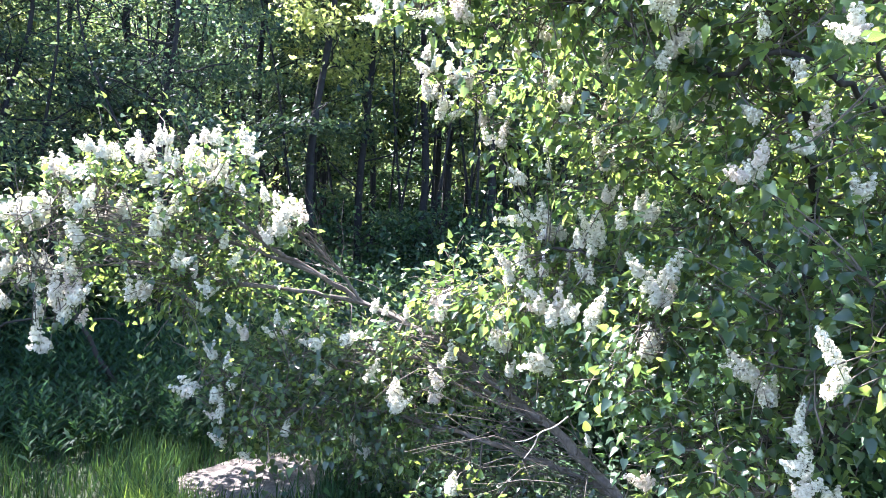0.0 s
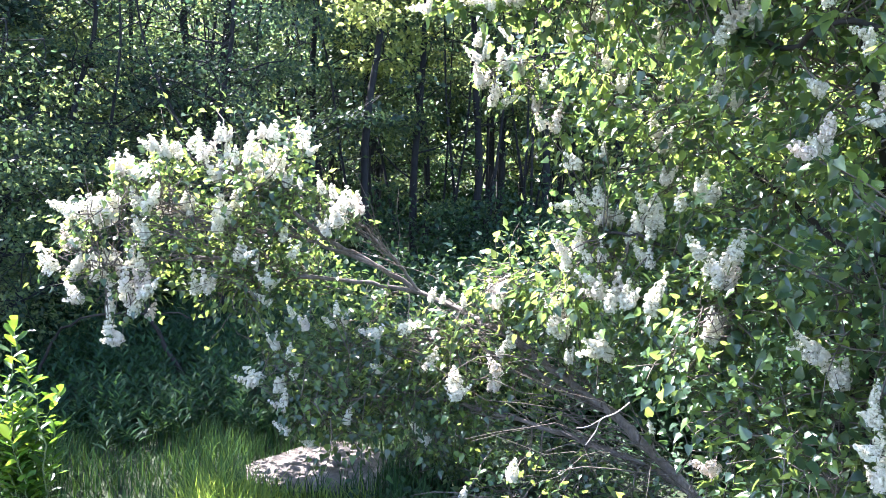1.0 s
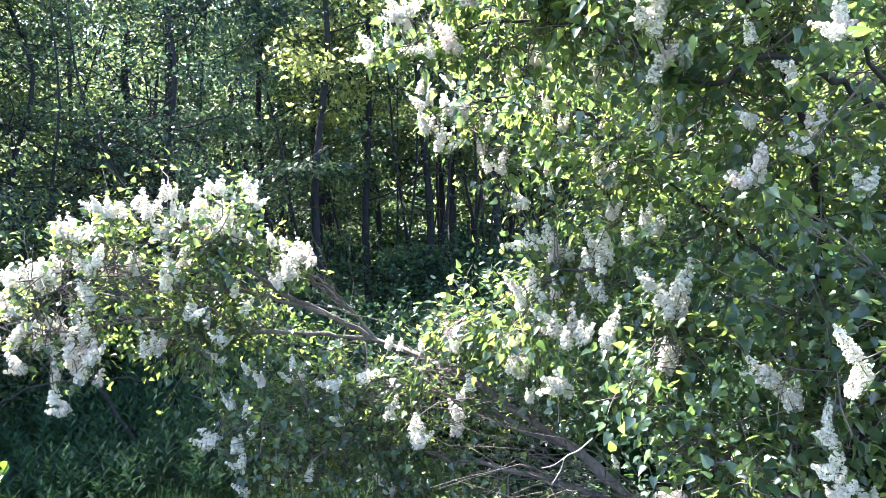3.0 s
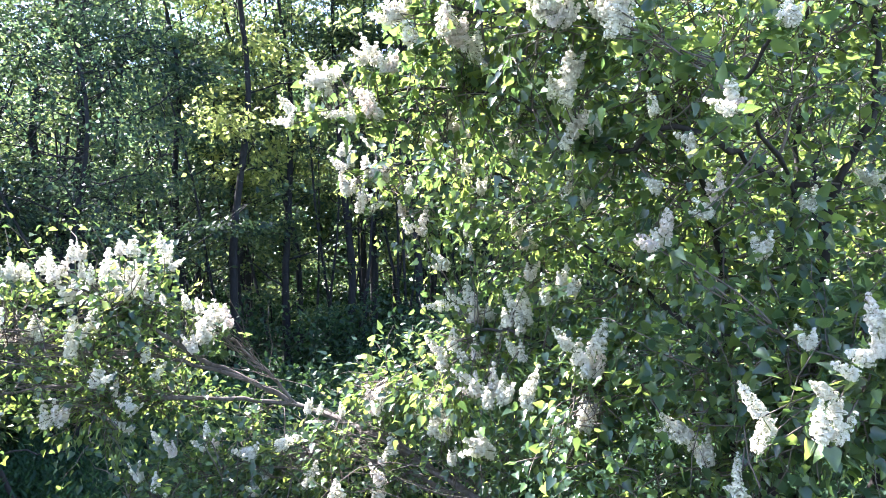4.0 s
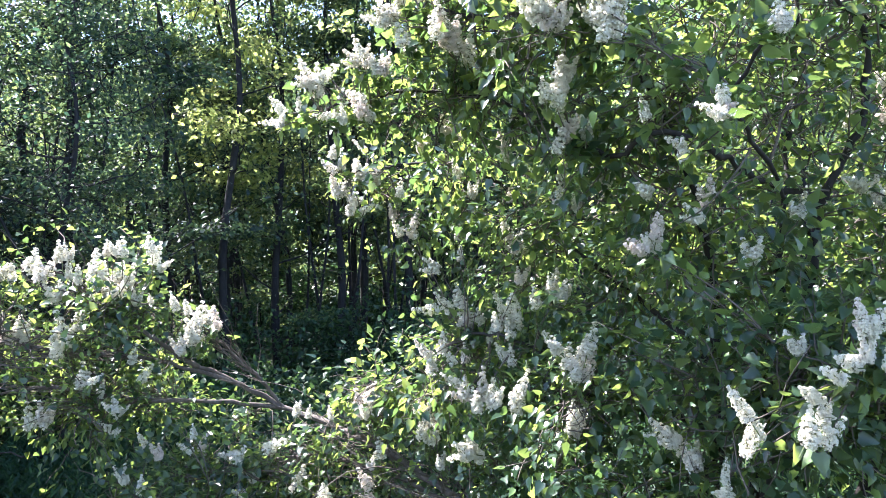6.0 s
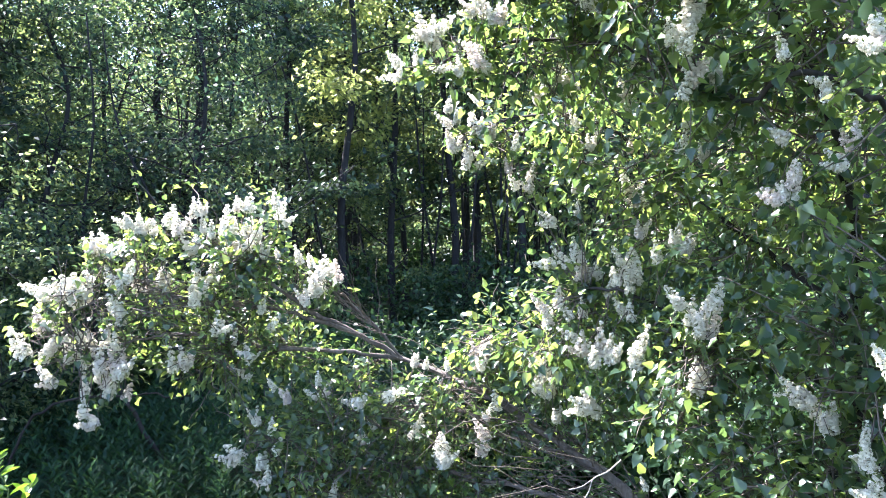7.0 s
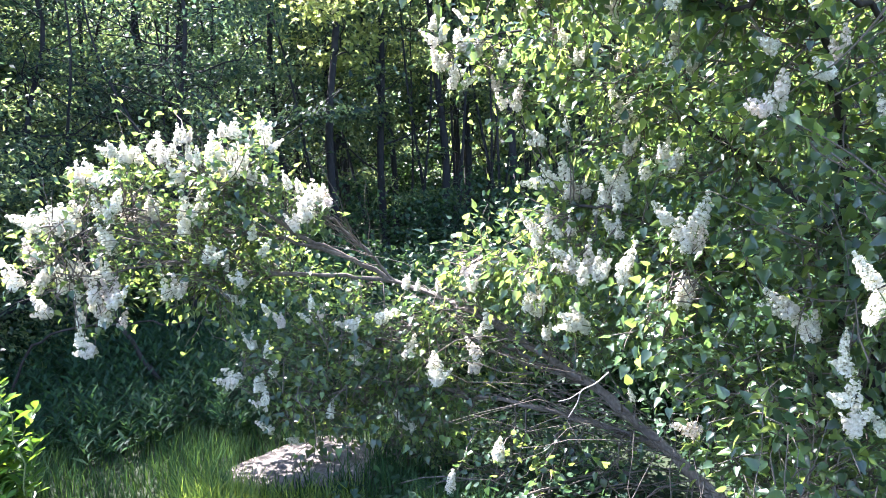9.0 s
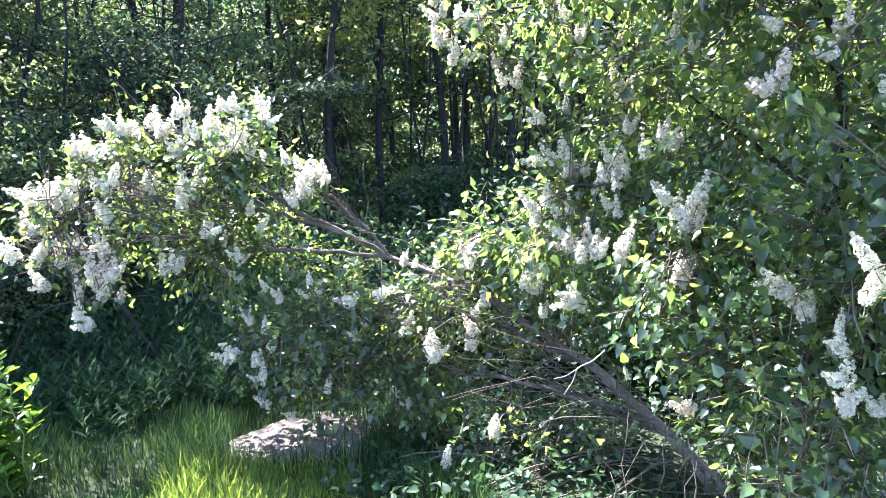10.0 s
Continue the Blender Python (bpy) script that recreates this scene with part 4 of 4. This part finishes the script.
# ---- trees of the wood ----
def tree(seed, tall_m, crown_from, crown_wide, leaves, leaf_lo, leaf_hi, label, leaf=None):
    """A slim woodland tree: trunk, limbs, and a crown of many leaves round its twigs."""
    g = np.random.default_rng(seed)
    t = thing("deciduous_tree", (0, 0, 0), label, "tree", "trees of the wood")
    line = smooth_line([(g.normal() * 0.008 * tall_m * min(k, 4), g.normal() * 0.008 * tall_m * min(k, 4), tall_m * k / 5) for k in range(6)], 4)
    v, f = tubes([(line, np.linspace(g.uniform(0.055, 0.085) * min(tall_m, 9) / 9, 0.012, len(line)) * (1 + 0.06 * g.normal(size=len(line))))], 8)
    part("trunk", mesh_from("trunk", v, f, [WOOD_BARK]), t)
    for _ in range(int(g.integers(1, 4)) if tall_m > 5 else 0):
        # thinner stems that rise beside the trunk
        lean = g.normal(size=2) * 0.13
        foot, up = g.normal(size=2) * 0.28, tall_m * g.uniform(0.45, 0.85)
        pts = smooth_line([(foot[0] + lean[0] * up * k / 4 + g.normal() * 0.05, foot[1] + lean[1] * up * k / 4 + g.normal() * 0.05, up * k / 4) for k in range(5)], 4)
        v, f = tubes([(pts, np.linspace(g.uniform(0.018, 0.04), 0.006, len(pts)))], 6)
        part("stem", mesh_from("stem", v, f, [WOOD_BARK]), t)
    spots, outs, fine = [], [], []
    count = 20
    for k in range(count):
        u = crown_from + (0.98 - crown_from) * k / count
        a = line[int(u * (len(line) - 1))]
        reach = crown_wide * (1 - 0.55 * max(0, u - 0.35)) * g.uniform(0.55, 1.1)
        ang = k * 2.4 + g.uniform(-0.5, 0.5)
        d = np.array((math.cos(ang), math.sin(ang), g.uniform(0.1, 0.7)))
        pts, radii = twig(a, a + d * reach, 0.018 * (1.1 - u), 0.004, 0.1, 6)
        v, f = tubes([(pts, radii)], 5)
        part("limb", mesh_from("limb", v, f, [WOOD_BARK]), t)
        for _ in range(6):
            s = pts[int(g.integers(1, 6))]
            e = s + unit(g.normal(size=3)) * g.uniform(0.25, 0.65)
            fine.append(twig(s, e, 0.006, 0.002, 0.1, 4))
            # full sprays and thin ones
            n = int(leaves / (count * 6) * (3 * g.uniform(0, 1) ** 2 if leaf_lo < 0.1 else 1))
            p = e + g.normal(size=(n, 3)) * np.array((0.19, 0.19, 0.06))
            spots.append(p)
            outs.append(unit(p - s))
    v, f = tubes(fine, 3)
    part("brushwood", mesh_from("brushwood", v, f, [WOOD_BARK]), t, kind="stuff")
    spots, outs = np.concatenate(spots), np.concatenate(outs)
    n = len(spots)
    along = unit(outs * np.array((1, 1, 0.4)) + g.normal(size=(n, 3)) * 0.7 + np.array((0, 0, -0.25)))
    facing = unit(g.normal(size=(n, 3)) * 0.6 + np.array((0, 0, 0.9)))
    part("crown", leaf_cloud("crown", leaf or TREE_LEAF, SIMPLE_SHAPE, spots, along, facing, g.uniform(leaf_lo, leaf_hi, n)), t, "crown of small backlit green leaves", kind="stuff")
    return t


TREES = [
    tree(31, 8.6, 0.14, 1.6, 7200, 0.055, 0.115, "slim dark-trunked woodland tree with backlit green leaves"),
    tree(32, 9.2, 0.2, 1.7, 7200, 0.055, 0.115, "slim dark-trunked woodland tree with backlit green leaves"),
    tree(33, 7.8, 0.1, 1.5, 7200, 0.055, 0.115, "young many-limbed woodland tree with yellow-green leaves"),
    tree(34, 8.8, 0.34, 1.5, 7200, 0.055, 0.115, "slim woodland tree with a bare lower trunk"),
    tree(35, 9.5, 0.12, 2.0, 4500, 0.13, 0.24, "far woodland tree with dense yellow-green leaves"),
    tree(36, 9.0, 0.05, 2.2, 4500, 0.13, 0.24, "far woodland tree with dense yellow-green leaves"),
    tree(37, 5.6, 0.1, 1.3, 10000, 0.035, 0.07, "young leafy tree added beside the view to shade the ground"),
    tree(38, 3.0, 0.04, 1.1, 9000, 0.03, 0.06, "young leafy tree added beside the view to shade the ground"),
    tree(39, 6.2, 0.16, 1.3, 9000, 0.035, 0.075, "slim young tree with dark trunk and small green leaves"),
    tree(40, 5.8, 0.3, 1.2, 7000, 0.035, 0.07, "thin young tree with sparse small green leaves"),
    tree(41, 10.0, 0.02, 2.6, 2800, 0.26, 0.42, "far sunlit tree of the wood, dense green leaves"),
    tree(42, 9.6, 0.12, 1.9, 11000, 0.06, 0.11, "dense tree at the edge of the wood, shade painted into its dark blue-green leaves", SHADED_LEAF),
    tree(43, 11.5, 0.3, 1.7, 8000, 0.06, 0.12, "tall tree with sunlight painted into its yellow-green leaves", SUNLIT_LEAF),
    tree(44, 5.1, 0.45, 1.0, 9000, 0.05, 0.09, "young tree with a dense round crown, added beside the view to shade the ground", SHADED_LEAF),
]
# kinds 6, 7 and 13 stand beside the view, added to shade the ground
FRONT = [(1.53, 12.0, 3), (0.4, 12.1, 3), (-0.47, 12.0, 0), (-3.3, 10.4, 11), (-5.6, 10.0, 0), (-4.6, 11.2, 2), (-2.2, 12.4, 3), (-2.9, 13.4, 1), (2.9, 12.2, 0), (4.4, 11.4, 1), (0.9, 13.0, 3), (-1.3, 12.9, 3),
         # (-5.5, 8.7) and (-5.1, 8.0) are also added out of view as shade
         (-7.0, 11.3, 1), (5.9, 10.6, 2), (-7.4, 9.2, 2), (7.2, 9.6, 0), (8.6, 10.8, 1), (10.2, 9.8, 2), (12.0, 11.0, 0), (5.2, 8.4, 2), (-0.35, 13.6, 12), (-5.5, 8.7, 2), (-4.3, 7.1, 6), (-3.9, 6.3, 7), (-4.7, 6.2, 7), (-5.1, 8.0, 8), (-3.75, 5.4, 7),
         (-2.35, 7.6, 9), (-3.6, 7.4, 9), (-2.9, 8.9, 8),
         (-2.75, 9.3, 11), (-4.7, 4.8, 6), (2.2, 24.8, 5), (2.5, 28.5, 10), (5.2, 28.5, 10), (2.4, 15.5, 12), (-1.02, 10.2, 12), (-7.6, 15.0, 12), (-5.0, 7.35, 13)]
used = set()


def plant(x, y, k):
    z = float(height(np.float64(x), np.float64(y)))
    m = pose(x, y, z - 0.05, 0, 0, float(rng.uniform(0, 360)))
    if k in used:
        copy_thing(TREES[k], m)
    else:
        used.add(k)
        TREES[k].matrix_basis = m


for x, y, k in FRONT:
    plant(x, y, k)
for row, y0 in enumerate((14.6, 16.6)):
    for i in range(11):
        plant(-11 + 2.3 * i + rng.uniform(-0.8, 0.8) + row * 0.9, y0 + rng.uniform(-0.7, 0.7), int(rng.integers(0, 4)))
for row, y0 in enumerate((19.5, 23.0)):
    for i in range(12):
        plant(-17 + 3.1 * i + rng.uniform(-1, 1) + row * 0.8, y0 + rng.uniform(-1, 1), int(rng.integers(4, 6)))
for row, y0 in enumerate((26.5, 30.5, 34.0, 37.5)):
    for i in range(16):
        plant(-24 + 3.1 * i + rng.uniform(-0.8, 0.8) + row * 1.5, y0 + rng.uniform(-1, 1), 10)


# ---- undergrowth ----
def shrub(seed, tall_m, wide, leaves):
    g = np.random.default_rng(seed)
    t = thing("shrub", (0, 0, 0), "low shaded green shrub at the edge of the wood", "shrub", "shrubs of the wood")
    stems, spots, outs = [], [], []
    for _ in range(26):
        e = np.array((*np.clip(g.normal(size=2) * wide * 0.42, -0.75, 0.75), tall_m * g.uniform(0.4, 1.0)))
        pts, radii = twig((g.normal() * 0.08, g.normal() * 0.08, 0), e, 0.008, 0.002, 0.15, 6)
        stems.append((pts, radii))
        n = leaves // 26
        k = g.integers(2, 6, n)
        p = pts[k] + g.normal(size=(n, 3)) * 0.13
        spots.append(p)
        outs.append(unit(p - pts[k]))
    v, f = tubes(stems, 4)
    part("brushwood", mesh_from("brushwood", v, f, [SHADED_BARK]), t, kind="stuff")
    spots, outs = np.concatenate(spots), np.concatenate(outs)
    spots[:, 2] = np.abs(spots[:, 2])
    n = len(spots)
    part("foliage", leaf_cloud("foliage", SHRUB_LEAF, LILAC_SHAPE, spots, unit(outs + g.normal(size=(n, 3)) * 0.6), unit(g.normal(size=(n, 3)) * 0.6 + np.array((0, 0, 1))), g.uniform(0.035, 0.075, n)), t, kind="stuff")
    return t


SHRUBS = [shrub(51, 1.3, 1.0, 3600), shrub(52, 0.9, 1.2, 3400), shrub(53, 1.7, 1.0, 4000)]
placed = set()
for x, y, k in [(-0.6, 8.6, 1), (0.5, 8.9, 1), (1.5, 8.5, 0), (2.6, 8.8, 2), (-1.8, 9.0, 0), (-3.0, 8.6, 1), (-4.2, 8.9, 0), (-5.4, 8.7, 2), (0.0, 10.2, 0), (1.2, 10.3, 2), (2.4, 10.4, 0), (-1.2, 10.5, 2), (-2.6, 10.6, 0), (-4.0, 10.4, 2), (-5.6, 10.6, 0), (3.8, 9.2, 0), (5.0, 10.0, 2), (-0.9, 7.2, 1), (0.6, 6.9, 1), (-7.0, 10.2, 2), (-3.6, 7.3, 0), (-6.5, 8.9, 2), (3.2, 10.8, 2), (2.6, 5.6, 0), (3.6, 5.2, 2), (4.6, 5.8, 0), (3.2, 6.8, 2), (5.6, 6.6, 2), (4.4, 7.6, 0), (1.9, 6.4, 1), (6.6, 5.4, 2), (5.4, 4.6, 0), (1.2, 5.1, 1), (2.0, 4.7, 1), (0.4, 5.6, 1), (2.8, 4.4, 1)]:
    m = pose(x, y, float(height(np.float64(x), np.float64(y))) - 0.03, 0, 0, float(rng.uniform(0, 360)))
    if k in placed:
        copy_thing(SHRUBS[k], m)
    else:
        placed.add(k)
        SHRUBS[k].matrix_basis = m


# undergrowth deep in the wood
for i in range(11):
    x, y = -6 + 1.4 * i, 21.2 + 0.6 * math.sin(2.3 * i)
    copy_thing(SHRUBS[2], pose(x, y, float(height(np.float64(x), np.float64(y))) - 0.05, 0, 0, 67.0 * i) @ Matrix.Scale(1.3 + 0.15 * math.sin(1.7 * i), 4))


def sapling():
    """Upright leafy shoots."""
    base = np.array((-2.1, 3.62, 0))
    t = thing("sapling", base, "young sapling with bright sunlit green oval leaves", "sapling")
    spots, along = [], []
    for k in range(20):
        x, y, z = rng.normal() * 0.11 - 0.04, rng.normal() * 0.13, rng.uniform(0.4, 1.0)
        pts, radii = twig((rng.normal() * 0.05, rng.normal() * 0.05, 0), (x, y, z), 0.006, 0.0015, 0.08, 9)
        v, f = tubes([(pts, radii)], 5)
        part("stem", mesh_from("stem", v, f, [GREEN_STALK]), t)
        for i in range(32):
            u = 0.15 + 0.85 * i / 31
            q = u * 8
            j = min(int(q), 7)
            p = pts[j] + (pts[j + 1] - pts[j]) * (q - j)
            a = i * 2.4
            spots.append(p)
            along.append((math.cos(a), math.sin(a), 0.55 + 0.5 * (u > 0.9)))
    spots, along = np.array(spots), unit(np.array(along) + rng.normal(size=(len(spots), 3)) * 0.2)
    facing = unit(np.array((0, 0, 1.0)) + rng.normal(size=(len(spots), 3)) * 0.35)
    part("foliage", leaf_cloud("foliage", SAPLING_LEAF, OVAL_SHAPE, spots, along, facing, rng.uniform(0.055, 0.105, len(spots))), t, kind="stuff")


sapling()


def weeds():
    """Tall narrow-leaved weeds in the shade behind the lilac."""
    spots, along, sizes = [], [], []
    for _ in range(1700):
        x, y = rng.uniform(-4.5, 0.4), rng.uniform(4.0, 7.6)
        if y < 4.45 + 0.75 * max(0, x + 1.75) + 0.15 * math.sin(7 * x):
            continue
        tall_m = rng.uniform(0.3, 0.62) * min(1, 0.45 + (y - 4.2) * 0.4)
        lean = rng.normal(size=2) * 0.12
        z = float(height(np.float64(x), np.float64(y)))
        for i in range(17):
            u = 0.2 + 0.8 * i / 16
            a = i * 2.4 + x * 9
            spots.append((x + lean[0] * u, y + lean[1] * u, z + tall_m * u))
            along.append((math.cos(a), math.sin(a), 0.5 + u * 0.7))
            sizes.append(0.13 * (1.1 - 0.5 * u) * rng.uniform(0.8, 1.2))
    spots, along = np.array(spots), np.array(along)
    facing = unit(np.array((0, 0, 1.0)) + rng.normal(size=(len(spots), 3)) * 0.3)
    tagged(new("weeds", leaf_cloud("weeds", WEED_LEAF, NARROW_SHAPE, spots, along, facing, sizes)), "tall narrow-leaved green weeds in deep shade", "weeds", kind="stuff")


weeds()


def ground_cover():
    """Low leafy growth under the lilacs."""
    n = 5000
    x, y = rng.uniform(-0.5, 3.2, n), rng.uniform(2.5, 5.2, n)
    keep = ((x + 0.72) / 0.6) ** 2 + ((y - 4.2) / 0.5) ** 2 > 1
    x, y = x[keep], y[keep]
    n = len(x)
    tall_m = 0.16 + 0.14 * np.sin(3.1 * x + 1) * np.sin(2.7 * y)
    spots = np.stack([x, y, height(x, y) + rng.uniform(0.02, 1, n) * np.clip(tall_m, 0.05, 1)], -1)
    along = unit(rng.normal(size=(n, 3)) * np.array((1, 1, 0.4)))
    facing = unit(np.array((0, 0, 1.0)) + rng.normal(size=(n, 3)) * 0.4)
    tagged(new("ground_cover", leaf_cloud("ground_cover", SHRUB_LEAF, LILAC_SHAPE, spots, along, facing, rng.uniform(0.025, 0.055, n))), "low dark green leafy growth under the lilacs", "undergrowth", kind="stuff")


ground_cover()


def grass(name, label, count, box, tall_lo, tall_hi, skip, blade=GRASS_BLADE, wide=1.0):
    """Curved blades, each two bent strips."""
    x, y = rng.uniform(box[0], box[1], count), rng.uniform(box[2], box[3], count)
    keep = ~skip(x, y)
    x, y = x[keep], y[keep]
    n = len(x)
    clump = 0.7 + 0.5 * np.sin(5.1 * x + 1.3 * np.sin(4 * y)) * np.sin(4.3 * y + x)
    tall_m = rng.uniform(tall_lo, tall_hi, n) * np.clip(clump, 0.35, 1.2)
    a = rng.uniform(0, 2 * math.pi, n)
    d = np.stack([np.cos(a), np.sin(a), 0 * a], -1)
    w = np.stack([-np.sin(a), np.cos(a), 0 * a], -1) * wide * rng.uniform(0.0018, 0.0042, n)[:, None]
    foot = np.stack([x, y, height(x, y) - 0.01], -1)
    bend = rng.uniform(0.1, 0.75, n)[:, None] * tall_m[:, None]
    up = np.array((0, 0, 1.0)) * tall_m[:, None]
    rows = [foot - w, foot + w, foot + 0.55 * up + 0.28 * bend * d + w * 0.8, foot + 0.55 * up + 0.28 * bend * d - w * 0.8, foot + up * 0.92 + bend * d]
    verts = np.stack(rows, 1).reshape(-1, 3)
    s = (5 * np.arange(n))[:, None]
    faces = np.concatenate([s + np.array((0, 1, 2)), s + np.array((0, 2, 3)), s + np.array((3, 2, 4))])
    tagged(new(name, mesh_from(name, verts, faces, [blade])), label, "grass", kind="stuff")


def on_stone(x, y):
    return ((x + 0.72) / 0.44) ** 2 + ((y - 4.22) / 0.33) ** 2 < 1


grass("grass", "long green grass, sunlit in front of the stone", 16000, (-3.4, 0.3, 2.9, 5.2), 0.12, 0.3, on_stone)
grass("tall_grass", "tuft of tall grass, sunlight painted into its yellow-green", 3600, (-1.3, -0.35, 3.05, 3.75), 0.12, 0.3, on_stone, SUNLIT_GRASS, 1.0)
grass("rough_grass", "sparse rough grass in shade under the bushes", 15000, (-4.5, 4.0, -1.5, 8.5), 0.08, 0.24, on_stone)


def fallen_branch(points, r0, r1):
    line = smooth_line(points, 5, 0.008)
    c = line[0]
    v, f = tubes([(line - c, np.linspace(r0, r1, len(line)))], 6)
    ob = new("fallen_branch", mesh_from("fallen_branch", v, f, [TWIG_BARK]))
    ob.location = c
    tagged(ob, "grey-brown dead branch lying under the lilac", "branch", "fallen branches")


for k in range(17):
    x, y = rng.uniform(-0.5, 1.2), rng.uniform(2.9, 3.9)
    a, l = rng.uniform(-0.5, 0.5), rng.uniform(0.4, 1.3)
    z = float(height(np.float64(x), np.float64(y)))
    fallen_branch([(x, y, z + 0.01), (x + 0.5 * l * math.cos(a), y + 0.5 * l * math.sin(a), z + rng.uniform(0.03, 0.17)), (x + l * math.cos(a + 0.2), y + l * math.sin(a + 0.2), z + 0.02)], rng.uniform(0.004, 0.008), 0.002)


def leaning_branch(points, r0, r1):
    """A dead branch that leans or hangs in the shade behind the lilac."""
    line = smooth_line(points, 5, 0.01)
    c = line[0]
    v, f = tubes([(line - c, np.linspace(r0, r1, len(line)))], 6)
    ob = new("leaning_branch", mesh_from("leaning_branch", v, f, [SHADED_BARK]))
    ob.location = c
    tagged(ob, "dark dead branch leaning in the shade behind the lilac", "branch", "leaning branches")


leaning_branch([(-1.9, 5.65, -0.03), (-2.15, 5.6, 0.42), (-2.45, 5.6, 0.98), (-2.7, 5.55, 1.4)], 0.022, 0.01)
leaning_branch([(-3.0, 5.2, 0.0), (-2.9, 5.3, 0.5), (-2.6, 5.3, 0.72), (-2.1, 5.3, 0.74), (-1.7, 5.3, 0.73)], 0.012, 0.005)
